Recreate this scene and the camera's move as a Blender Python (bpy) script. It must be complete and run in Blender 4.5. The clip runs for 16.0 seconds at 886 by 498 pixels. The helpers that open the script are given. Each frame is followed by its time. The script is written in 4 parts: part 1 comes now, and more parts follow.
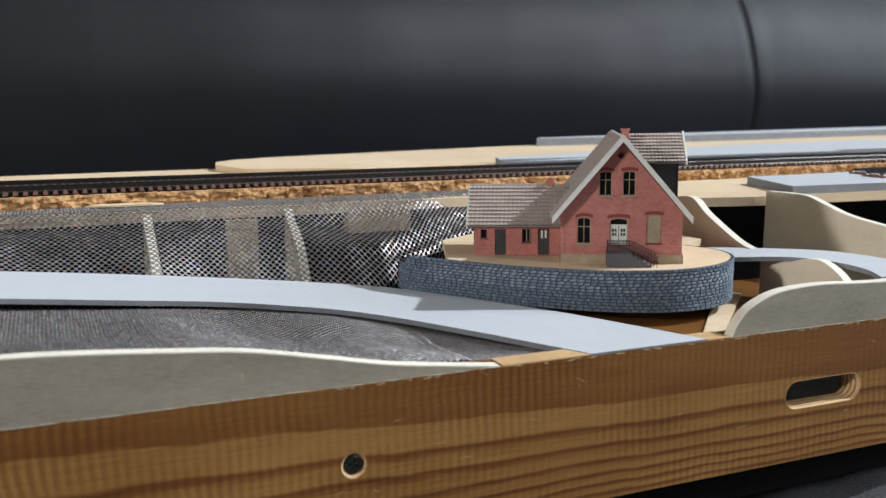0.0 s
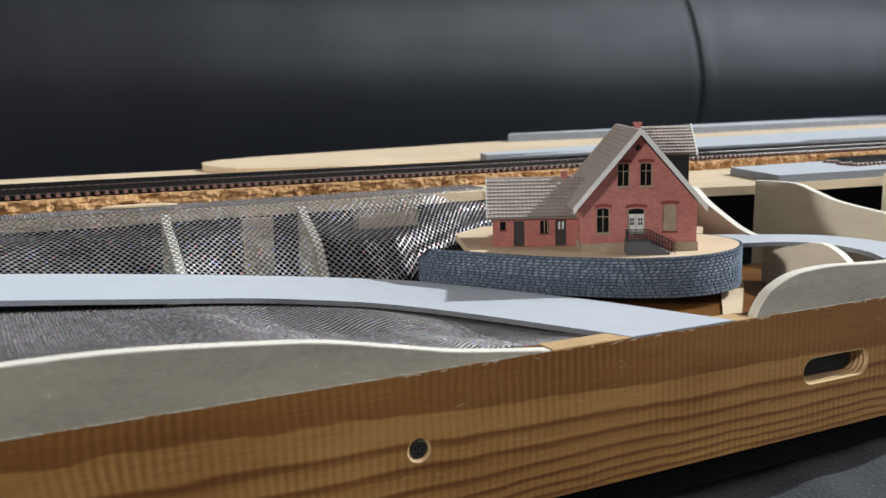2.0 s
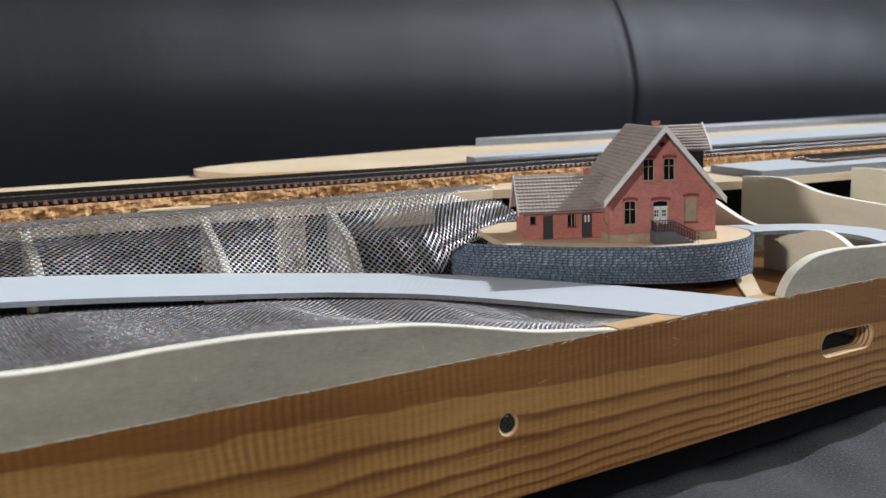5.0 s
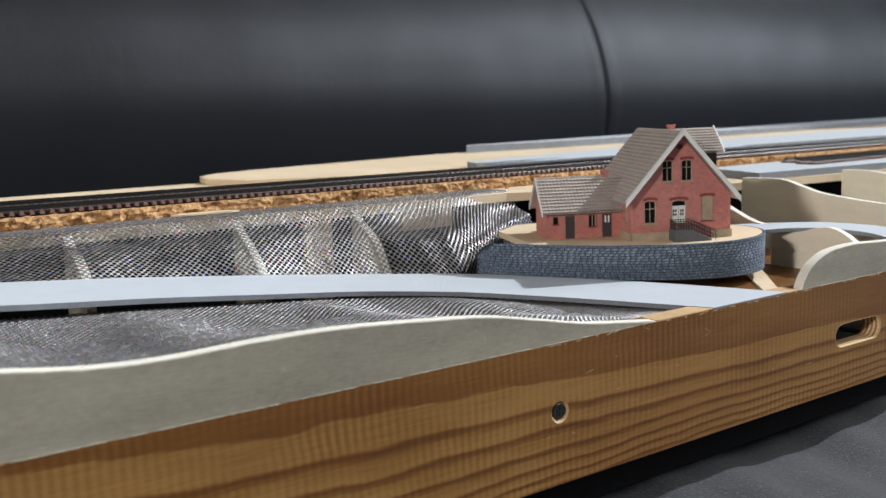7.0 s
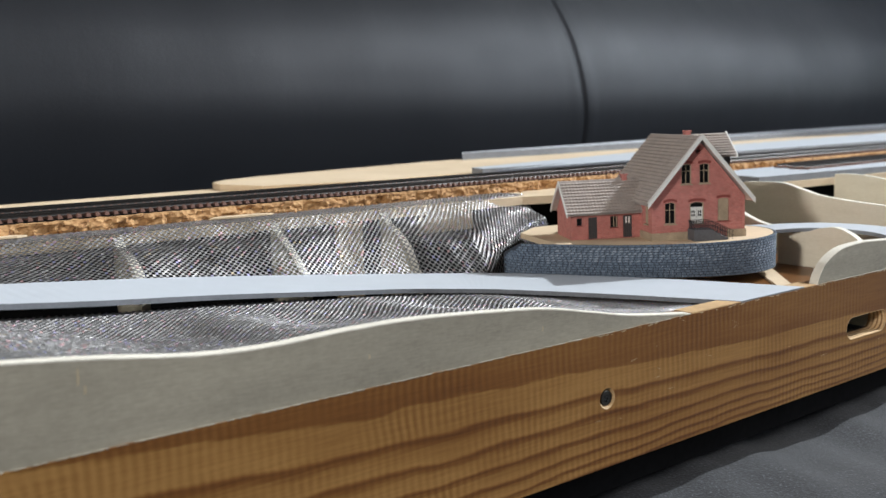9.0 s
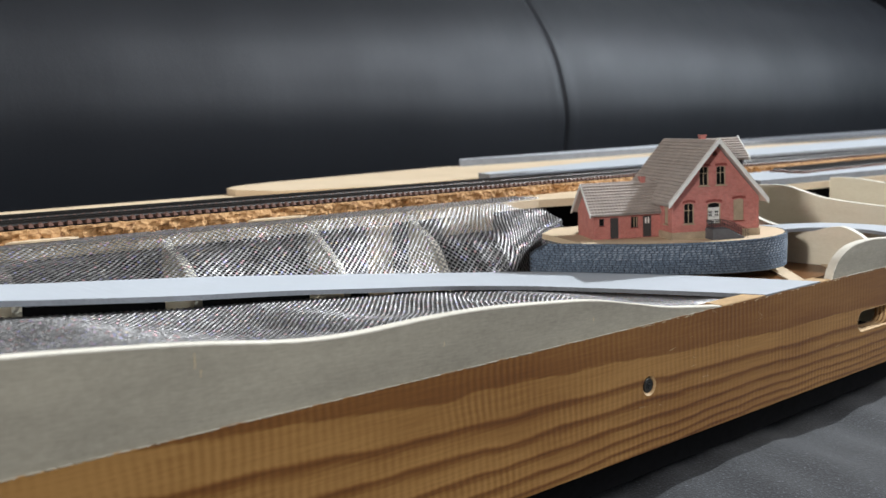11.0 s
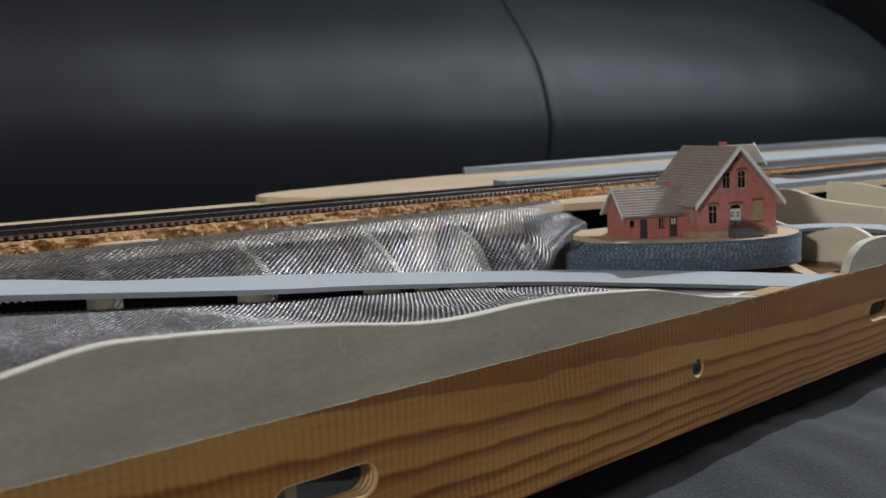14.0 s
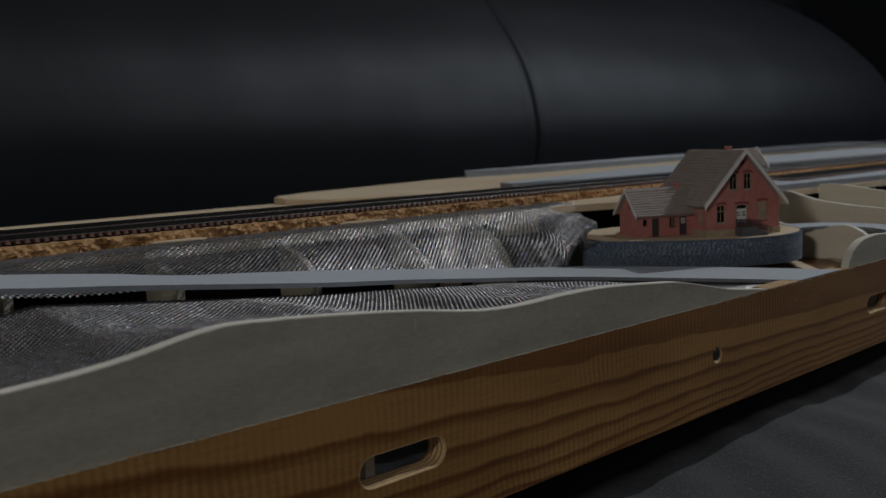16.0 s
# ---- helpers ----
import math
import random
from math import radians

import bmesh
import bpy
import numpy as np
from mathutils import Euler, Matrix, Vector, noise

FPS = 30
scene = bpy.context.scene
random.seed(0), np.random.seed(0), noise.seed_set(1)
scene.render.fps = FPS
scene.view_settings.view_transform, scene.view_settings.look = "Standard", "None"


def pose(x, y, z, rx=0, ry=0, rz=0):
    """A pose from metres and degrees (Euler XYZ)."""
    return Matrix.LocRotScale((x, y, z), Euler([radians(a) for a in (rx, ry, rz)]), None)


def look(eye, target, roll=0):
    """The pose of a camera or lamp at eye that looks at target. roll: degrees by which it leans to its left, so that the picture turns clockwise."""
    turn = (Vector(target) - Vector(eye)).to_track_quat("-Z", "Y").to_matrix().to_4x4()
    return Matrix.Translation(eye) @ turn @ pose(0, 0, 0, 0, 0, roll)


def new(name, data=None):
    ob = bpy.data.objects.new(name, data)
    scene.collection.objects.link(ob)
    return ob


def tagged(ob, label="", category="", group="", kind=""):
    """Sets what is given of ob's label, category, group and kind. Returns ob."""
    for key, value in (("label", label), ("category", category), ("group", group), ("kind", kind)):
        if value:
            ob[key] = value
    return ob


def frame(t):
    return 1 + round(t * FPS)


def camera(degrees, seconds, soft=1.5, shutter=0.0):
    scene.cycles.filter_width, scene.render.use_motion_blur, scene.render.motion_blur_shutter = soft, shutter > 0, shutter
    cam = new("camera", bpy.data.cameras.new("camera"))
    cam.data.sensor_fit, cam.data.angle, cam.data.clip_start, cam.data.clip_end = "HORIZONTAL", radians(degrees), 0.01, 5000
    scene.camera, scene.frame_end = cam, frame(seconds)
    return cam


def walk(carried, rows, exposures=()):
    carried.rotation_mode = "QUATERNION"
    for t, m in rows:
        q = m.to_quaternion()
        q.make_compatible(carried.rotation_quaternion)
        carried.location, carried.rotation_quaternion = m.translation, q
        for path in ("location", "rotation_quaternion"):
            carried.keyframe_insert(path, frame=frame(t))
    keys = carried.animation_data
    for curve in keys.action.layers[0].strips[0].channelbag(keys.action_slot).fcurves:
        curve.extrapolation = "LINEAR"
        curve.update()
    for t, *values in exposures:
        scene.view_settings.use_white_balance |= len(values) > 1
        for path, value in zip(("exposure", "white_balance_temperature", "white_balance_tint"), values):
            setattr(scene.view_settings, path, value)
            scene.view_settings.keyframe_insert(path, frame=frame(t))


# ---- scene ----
CM = 0.01  # plans are drawn in centimetres
cam = camera(51.4, 16.0)
cam.data.dof.use_dof, cam.data.dof.focus_distance, cam.data.dof.aperture_fstop = True, 0.40, 20.0
PATH = [
    (0, (0.383, -0.234, 14.603), (1.17, 1.574, 14.27), 0.2),
    (0.5, (-0.498, -0.002, 14.629), (0.32, 1.792, 14.29), -0.1),
    (1, (-1.447, 0.142, 14.581), (-0.598, 1.922, 14.244), -0.2),
    (1.5, (-2.435, 0.257, 14.524), (-1.555, 2.022, 14.189), -0.3),
    (2, (-3.417, 0.38, 14.554), (-2.509, 2.13, 14.217), -0.5),
    (2.5, (-4.399, 0.483, 14.557), (-3.463, 2.217, 14.218), -0.4),
    (3, (-5.363, 0.577, 14.53), (-4.401, 2.297, 14.192), -0.6),
    (3.5, (-6.322, 0.664, 14.502), (-5.338, 2.372, 14.166), -0.8),
    (4, (-7.369, 0.858, 14.456), (-6.355, 2.549, 14.123), -0.8),
    (6.5, (-11.883, 1.586, 14.162), (-10.764, 3.216, 13.859), -1.3),
    (7, (-12.784, 1.702, 14.18), (-11.648, 3.321, 13.879), -1.3),
    (7.5, (-13.674, 1.776, 14.133), (-12.522, 3.384, 13.839), -1.4),
    (8, (-14.773, 1.784, 14.177), (-13.604, 3.38, 13.885), -1.3),
    (8.5, (-15.747, 1.895, 14.177), (-14.562, 3.48, 13.887), -1.2),
    (9, (-16.613, 2.026, 14.107), (-15.415, 3.602, 13.824), -1.3),
    (11.5, (-21.267, 2.646, 13.938), (-20.001, 4.172, 13.678), -1.4),
    (12, (-22.158, 2.746, 13.916), (-20.881, 4.264, 13.66), -1.4),
    (12.5, (-23.081, 2.689, 13.934), (-21.797, 4.202, 13.681), -1.4),
    (13, (-24.014, 2.713, 13.877), (-22.721, 4.219, 13.631), -1.6),
    (13.5, (-24.988, 2.681, 13.868), (-23.685, 4.179, 13.625), -1.6),
    (14, (-25.991, 2.625, 13.94), (-24.68, 4.116, 13.697), -1.6),
    (14.5, (-27.074, 2.523, 13.996), (-25.753, 4.005, 13.753), -1.6),
    (15, (-28.088, 2.442, 14.0), (-26.759, 3.917, 13.761), -1.6),
    (15.5, (-29.142, 2.309, 14.007), (-27.804, 3.777, 13.77), -1.6),
    (16, (-30.229, 2.242, 14.052), (-28.881, 3.7, 13.816), -1.6),
]
walk(cam, [(t, look(Vector(eye) * CM, Vector(target) * CM, roll)) for t, eye, target, roll in PATH],
     exposures=[(0, -0.12), (4.0, -0.12), (6.5, -0.06), (9.0, -0.02), (11.5, 0.04), (12.2, -0.02), (12.6, -0.2), (13.0, -0.31), (13.5, -0.5), (14.0, -0.75), (14.5, -1.02), (15.0, -1.3), (15.5, -1.68), (16.0, -2.16)])

from mathutils import geometry as mgeo

# ---- light ----
world = bpy.data.worlds.new("sky")
scene.world = world
world.use_nodes = True
sky = world.node_tree.nodes.new("ShaderNodeTexSky")
sky.sky_type, sky.sun_disc, sky.sun_elevation, sky.sun_rotation = "NISHITA", False, radians(39), radians(104)
world.node_tree.links.new(sky.outputs[0], world.node_tree.nodes["Background"].inputs[0])
world.node_tree.nodes["Background"].inputs[1].default_value = 0.12


def area_lamp(name, eye, target, size, watts, colour):
    d = bpy.data.lights.new(name, "AREA")
    d.shape, d.size, d.size_y, d.energy, d.color = "RECTANGLE", size[0], size[1], watts, colour
    ob = new(name, d)
    ob.matrix_world = look(eye, target)
    return ob


SUN_WAY = Vector((math.cos(radians(-14)) * math.cos(radians(39)), math.sin(radians(-14)) * math.cos(radians(39)), math.sin(radians(39))))
sun = bpy.data.lights.new("sun", "SUN")
sun.energy, sun.angle, sun.color = 4.4, radians(0.8), (0.90, 0.96, 1.0)
sun_ob = new("sun", sun)
sun_ob.matrix_world = look(tuple(SUN_WAY * 3), (0, 0, 0))
# lamps in unseen window openings: side and west daylight, back added as front fill
area_lamp("window_light_side", (3.78, -0.5, 1.85), (0.2, 0.4, 0.1), (1.2, 2.2), 66, (0.82, 0.91, 1.0))
area_lamp("fill_light_back", (2.6, -2.3, 2.4), (0.1, 0.3, 0.1), (1.8, 2.0), 50, (0.92, 0.95, 1.0))
area_lamp("window_light_west", (-2.94, -0.52, 0.98), (0.3, 0.33, 0.08), (0.22, 0.24), 58, (1.0, 0.97, 0.93))


# ---- materials ----
def material(name, colour, rough=0.6, metal=0.0, grain=0.0, scale=100.0, bump=0.0, tint=None, stretch=(1, 1, 1), spec=0.5):
    m = bpy.data.materials.new(name)
    m.use_nodes = True
    nt = m.node_tree
    b = nt.nodes["Principled BSDF"]
    b.inputs["Roughness"].default_value, b.inputs["Metallic"].default_value = rough, metal
    b.inputs["Specular IOR Level"].default_value = spec
    b.inputs["Base Color"].default_value = (*colour, 1)
    if grain or bump:
        tc = nt.nodes.new("ShaderNodeTexCoord")
        mp = nt.nodes.new("ShaderNodeMapping")
        mp.inputs["Scale"].default_value = stretch
        nt.links.new(tc.outputs["Object"], mp.inputs["Vector"])
        n1 = nt.nodes.new("ShaderNodeTexNoise")
        n1.inputs["Scale"].default_value, n1.inputs["Detail"].default_value = scale, 6
        n2 = nt.nodes.new("ShaderNodeTexNoise")
        n2.inputs["Scale"].default_value, n2.inputs["Detail"].default_value = scale / 9, 3
        for n in (n1, n2):
            nt.links.new(mp.outputs["Vector"], n.inputs["Vector"])
        add = nt.nodes.new("ShaderNodeMath")
        add.operation = "ADD"
        nt.links.new(n1.outputs["Fac"], add.inputs[0])
        nt.links.new(n2.outputs["Fac"], add.inputs[1])
        ramp = nt.nodes.new("ShaderNodeMapRange")
        ramp.inputs["From Min"].default_value, ramp.inputs["From Max"].default_value = 0.6, 1.4
        nt.links.new(add.outputs[0], ramp.inputs["Value"])
        mix = nt.nodes.new("ShaderNodeMix")
        mix.data_type = "RGBA"
        lo = tint or tuple(c * (1 - grain) for c in colour)
        hi = tuple(min(1, c * (1 + grain * 0.6)) for c in colour)
        mix.inputs["A"].default_value, mix.inputs["B"].default_value = (*lo, 1), (*hi, 1)
        nt.links.new(ramp.outputs[0], mix.inputs["Factor"])
        nt.links.new(mix.outputs["Result"], b.inputs["Base Color"])
        if bump:
            bp = nt.nodes.new("ShaderNodeBump")
            bp.inputs["Strength"].default_value, bp.inputs["Distance"].default_value = bump, 0.0006
            nt.links.new(n1.outputs["Fac"], bp.inputs["Height"])
            nt.links.new(bp.outputs["Normal"], b.inputs["Normal"])
    return m


def nodes_of(m):
    return m.node_tree, m.node_tree.nodes["Principled BSDF"]


def math_node(nt, op, a, b=None):
    n = nt.nodes.new("ShaderNodeMath")
    n.operation = op
    for k, v in enumerate((a, b)):
        if v is None:
            continue
        if isinstance(v, (int, float)):
            n.inputs[k].default_value = v
        else:
            nt.links.new(v, n.inputs[k])
    return n.outputs[0]


def noise_node(nt, vec, scale, detail=4, rough=0.5):
    n = nt.nodes.new("ShaderNodeTexNoise")
    n.inputs["Scale"].default_value, n.inputs["Detail"].default_value, n.inputs["Roughness"].default_value = scale, detail, rough
    nt.links.new(vec, n.inputs["Vector"])
    return n.outputs["Fac"]


def ramp_node(nt, fac, stops):
    n = nt.nodes.new("ShaderNodeValToRGB")
    el = n.color_ramp.elements
    while len(el) < len(stops):
        el.new(0.5)
    for e, (p, c) in zip(el, stops):
        e.position, e.color = p, (*c, 1)
    nt.links.new(fac, n.inputs[0])
    return n.outputs[0]


def stretched(nt, scale):
    tc = nt.nodes.new("ShaderNodeTexCoord")
    mp = nt.nodes.new("ShaderNodeMapping")
    mp.inputs["Scale"].default_value = scale
    nt.links.new(tc.outputs["Object"], mp.inputs["Vector"])
    return mp.outputs["Vector"]


def bump_from(nt, b, height, strength, distance):
    n = nt.nodes.new("ShaderNodeBump")
    n.inputs["Strength"].default_value, n.inputs["Distance"].default_value = strength, distance
    nt.links.new(height, n.inputs["Height"])
    nt.links.new(n.outputs["Normal"], b.inputs["Normal"])


def pine_material():
    """Varnished pine: growth rings drawn out along the plank, wide and dark at its upper edge and narrower towards the lower one, faint upright saw chatter across."""
    m = material("varnished_pine", (0.3, 0.17, 0.07), 0.4, spec=0.35)
    nt, b = nodes_of(m)
    tc = nt.nodes.new("ShaderNodeTexCoord")
    sep = nt.nodes.new("ShaderNodeSeparateXYZ")
    nt.links.new(tc.outputs["Object"], sep.inputs[0])
    x = math_node(nt, "MULTIPLY", sep.outputs["X"], 100.0)
    z = math_node(nt, "MULTIPLY", sep.outputs["Z"], 100.0)
    fan = math_node(nt, "MULTIPLY", math_node(nt, "MULTIPLY", math_node(nt, "SUBTRACT", x, 8.0), math_node(nt, "SUBTRACT", z, 2.0)), 0.0165)
    drift = math_node(nt, "MULTIPLY", math_node(nt, "SUBTRACT", noise_node(nt, stretched(nt, (7, 7, 9)), 1.0, 2), 0.5), 1.5)
    ripple = math_node(nt, "MULTIPLY", math_node(nt, "SUBTRACT", noise_node(nt, stretched(nt, (38, 38, 60)), 1.0, 3), 0.5), 0.34)
    fine = noise_node(nt, stretched(nt, (16, 16, 420)), 3.0, 5, 0.65)
    height = math_node(nt, "ADD", math_node(nt, "ADD", z, fan), math_node(nt, "ADD", drift, math_node(nt, "ADD", ripple, math_node(nt, "MULTIPLY", math_node(nt, "SUBTRACT", fine, 0.5), 0.16))))
    rings = nt.nodes.new("ShaderNodeValToRGB")
    el = rings.color_ramp.elements
    tops = (0.3, 0.75, 1.15, 1.62, 2.2, 2.92, 3.74)  # each ring's dark end, in centimetres over the table
    stops = [(0.0, 0.2)]
    for k, h in enumerate(tops):
        gap = h - (tops[k - 1] if k else 0.05)
        stops += [(h - gap * 0.42, 0.2), (h - gap * 0.08, 0.72), (h + 0.05, 0.1)]
    stops += [(4.68, 0.14), (4.76, 0.52), (5.5, 0.42)]
    while len(el) < len(stops):
        el.new(0.5)
    for e, (h, c) in zip(el, stops):
        e.position, e.color = h / 7, (c, c, c, 1)
    nt.links.new(math_node(nt, "DIVIDE", height, 7.0), rings.inputs[0])
    sweep = noise_node(nt, stretched(nt, (9, 9, 30)), 1.0, 3)
    chatter = math_node(nt, "SINE", math_node(nt, "ADD", math_node(nt, "MULTIPLY", x, 21.0), math_node(nt, "ADD", math_node(nt, "MULTIPLY", sweep, 14.0), math_node(nt, "MULTIPLY", z, 0.3))))
    deep = math_node(nt, "MAXIMUM", math_node(nt, "SUBTRACT", noise_node(nt, stretched(nt, (26, 26, 60)), 1.0, 4, 0.6), 0.30), 0.0)
    cut = math_node(nt, "MULTIPLY", chatter, deep)
    cloud = noise_node(nt, stretched(nt, (12, 12, 30)), 1.0, 4)
    blend = math_node(nt, "ADD", rings.outputs[0], math_node(nt, "ADD", math_node(nt, "MULTIPLY", cut, 0.3), math_node(nt, "ADD", math_node(nt, "MULTIPLY", math_node(nt, "SUBTRACT", fine, 0.5), 0.55), math_node(nt, "MULTIPLY", math_node(nt, "SUBTRACT", cloud, 0.5), 0.6))))
    col = ramp_node(nt, blend, [(0.0, (0.31, 0.163, 0.051)), (0.22, (0.225, 0.108, 0.030)), (0.5, (0.155, 0.062, 0.015)), (0.85, (0.088, 0.030, 0.008))])
    nt.links.new(col, b.inputs["Base Color"])
    bump_from(nt, b, math_node(nt, "ADD", blend, math_node(nt, "MULTIPLY", cut, 0.5)), 0.25, 0.0004)
    return m


def ply_material(name, light, dark, rough=0.6):
    """Rotary-cut veneer: long soft figure with short pores."""
    m = material(name, light, rough)
    nt, b = nodes_of(m)
    figure = noise_node(nt, stretched(nt, (9, 9, 60)), 2.0, 4)
    pores = noise_node(nt, stretched(nt, (120, 120, 900)), 2.0, 3)
    blot = noise_node(nt, stretched(nt, (1, 1, 1)), 22, 3)
    speck = noise_node(nt, stretched(nt, (1, 1, 1)), 520, 3, 0.7)
    f = math_node(nt, "ADD", math_node(nt, "MULTIPLY", figure, 0.35), math_node(nt, "ADD", math_node(nt, "MULTIPLY", pores, 0.25), math_node(nt, "ADD", math_node(nt, "MULTIPLY", blot, 0.3), math_node(nt, "MULTIPLY", speck, 0.2))))
    nt.links.new(ramp_node(nt, f, [(0.36, dark), (0.72, light)]), b.inputs["Base Color"])
    bump_from(nt, b, pores, 0.15, 0.0003)
    return m


def brick_material(name, brick_a, brick_b, mortar, width, height):
    """Printed brick courses on card, laid by the walls' own length and height."""
    m = material(name, brick_a, 0.85)
    nt, b = nodes_of(m)
    tc = nt.nodes.new("ShaderNodeTexCoord")
    sep = nt.nodes.new("ShaderNodeSeparateXYZ")
    nt.links.new(tc.outputs["Object"], sep.inputs[0])
    com = nt.nodes.new("ShaderNodeCombineXYZ")
    nt.links.new(math_node(nt, "ADD", sep.outputs["X"], sep.outputs["Y"]), com.inputs[0])
    nt.links.new(sep.outputs["Z"], com.inputs[1])
    br = nt.nodes.new("ShaderNodeTexBrick")
    br.inputs["Scale"].default_value = 1.0
    br.inputs["Brick Width"].default_value, br.inputs["Row Height"].default_value = width, height
    br.inputs["Mortar Size"].default_value = height * 0.1
    br.inputs["Color1"].default_value, br.inputs["Color2"].default_value, br.inputs["Mortar"].default_value = (*brick_a, 1), (*brick_b, 1), (*mortar, 1)
    nt.links.new(com.outputs[0], br.inputs["Vector"])
    blot = noise_node(nt, tc.outputs["Object"], 260, 4)
    mix = nt.nodes.new("ShaderNodeMix")
    mix.data_type, mix.blend_type = "RGBA", "MULTIPLY"
    mix.inputs["Factor"].default_value = 0.55
    nt.links.new(br.outputs["Color"], mix.inputs["A"])
    nt.links.new(ramp_node(nt, blot, [(0.3, (0.72, 0.7, 0.7)), (0.7, (1.12, 1.1, 1.1))]), mix.inputs["B"])
    nt.links.new(mix.outputs["Result"], b.inputs["Base Color"])
    bump_from(nt, b, br.outputs["Fac"], 0.15, 0.0001)
    return m


def stone_material():
    m = material("slate_stone", (0.10, 0.13, 0.18), 0.75)
    nt, b = nodes_of(m)
    info = nt.nodes.new("ShaderNodeObjectInfo")
    isl = nt.nodes.new("ShaderNodeNewGeometry")
    n = noise_node(nt, stretched(nt, (1, 1, 1)), 900, 4, 0.7)
    f = math_node(nt, "ADD", math_node(nt, "MULTIPLY", info.outputs["Random"], 0.12), math_node(nt, "MULTIPLY", n, 0.95))
    f = math_node(nt, "ADD", f, math_node(nt, "MULTIPLY", isl.outputs["Random Per Island"], 0.08))
    nt.links.new(ramp_node(nt, f, [(0.32, (0.055, 0.078, 0.115)), (0.6, (0.125, 0.165, 0.22)), (0.8, (0.42, 0.46, 0.51))]), b.inputs["Base Color"])
    bump_from(nt, b, n, 0.4, 0.0003)
    return m


def cork_material():
    m = material("cork", (0.5, 0.27, 0.11), 0.95)
    nt, b = nodes_of(m)
    v = nt.nodes.new("ShaderNodeTexVoronoi")
    v.inputs["Scale"].default_value = 330
    nt.links.new(stretched(nt, (1, 1, 1.3)), v.inputs["Vector"])
    sep = nt.nodes.new("ShaderNodeSeparateColor")
    nt.links.new(v.outputs["Color"], sep.inputs[0])
    n = noise_node(nt, stretched(nt, (1, 1, 1)), 700, 4)
    f = math_node(nt, "ADD", math_node(nt, "MULTIPLY", sep.outputs[0], 0.6), math_node(nt, "MULTIPLY", n, 0.5))
    crack = nt.nodes.new("ShaderNodeTexVoronoi")
    crack.feature = "DISTANCE_TO_EDGE"
    crack.inputs["Scale"].default_value = 150
    nt.links.new(stretched(nt, (1, 1, 1.5)), crack.inputs["Vector"])
    open_crack = math_node(nt, "MINIMUM", math_node(nt, "MULTIPLY", crack.outputs["Distance"], 12.0), 1.0)
    f = math_node(nt, "MULTIPLY", f, math_node(nt, "ADD", math_node(nt, "MULTIPLY", open_crack, 0.55), 0.45))
    nt.links.new(ramp_node(nt, f, [(0.12, (0.13, 0.055, 0.02)), (0.32, (0.38, 0.2, 0.08)), (0.9, (0.54, 0.32, 0.145))]), b.inputs["Base Color"])
    bump_from(nt, b, v.outputs["Distance"], 0.6, 0.002)
    return m


def leather_material():
    m = material("black_leather", (0.0125, 0.015, 0.0205), 0.5, spec=0.65)
    nt, b = nodes_of(m)
    grain = nt.nodes.new("ShaderNodeTexVoronoi")
    grain.inputs["Scale"].default_value = 380
    nt.links.new(stretched(nt, (1, 1, 1)), grain.inputs["Vector"])
    soft = noise_node(nt, stretched(nt, (1, 1, 0.35)), 7, 4)
    h = math_node(nt, "ADD", math_node(nt, "MULTIPLY", grain.outputs["Distance"], 0.06), soft)
    bump_from(nt, b, h, 0.24, 0.012)
    r = nt.nodes.new("ShaderNodeMapRange")
    r.inputs["To Min"].default_value, r.inputs["To Max"].default_value = 0.42, 0.56
    nt.links.new(noise_node(nt, stretched(nt, (1, 1, 1)), 14, 4), r.inputs["Value"])
    nt.links.new(r.outputs[0], b.inputs["Roughness"])
    return m


def cloth_material():
    m = material("dark_cloth", (0.03, 0.032, 0.037), 0.85)
    nt, b = nodes_of(m)
    weave = noise_node(nt, stretched(nt, (1, 1, 1)), 900, 2)
    b.inputs["Sheen Weight"].default_value = 0.08
    # the palest weave flecks put specks of sheen into the colour
    nt.links.new(ramp_node(nt, weave, [(0.35, (0.004, 0.0046, 0.0065)), (0.58, (0.0125, 0.014, 0.0185)), (0.68, (0.036, 0.039, 0.047)), (0.76, (0.11, 0.115, 0.13))]), b.inputs["Base Color"])
    bump_from(nt, b, weave, 0.5, 0.0006)
    return m


def mesh_material():
    """Bright aluminium; every strand has its own polish and a faint tint that paints in iridescent sparkle."""
    m = material("aluminium", (0.5, 0.5, 0.51), 0.42, metal=1)
    nt, b = nodes_of(m)
    rnd = nt.nodes.new("ShaderNodeNewGeometry").outputs["Random Per Island"]
    nt.links.new(ramp_node(nt, rnd, [(0.0, (0.20, 0.196, 0.195)), (0.5, (0.315, 0.305, 0.298)), (0.86, (0.27, 0.264, 0.262)), (0.9, (0.42, 0.26, 0.25)), (0.95, (0.25, 0.26, 0.41)), (1.0, (0.38, 0.32, 0.22))]), b.inputs["Base Color"])
    r = nt.nodes.new("ShaderNodeMapRange")
    r.inputs["To Min"].default_value, r.inputs["To Max"].default_value = 0.46, 0.64
    nt.links.new(math_node(nt, "FRACT", math_node(nt, "MULTIPLY", rnd, 17.3)), r.inputs["Value"])
    nt.links.new(r.outputs[0], b.inputs["Roughness"])
    return m


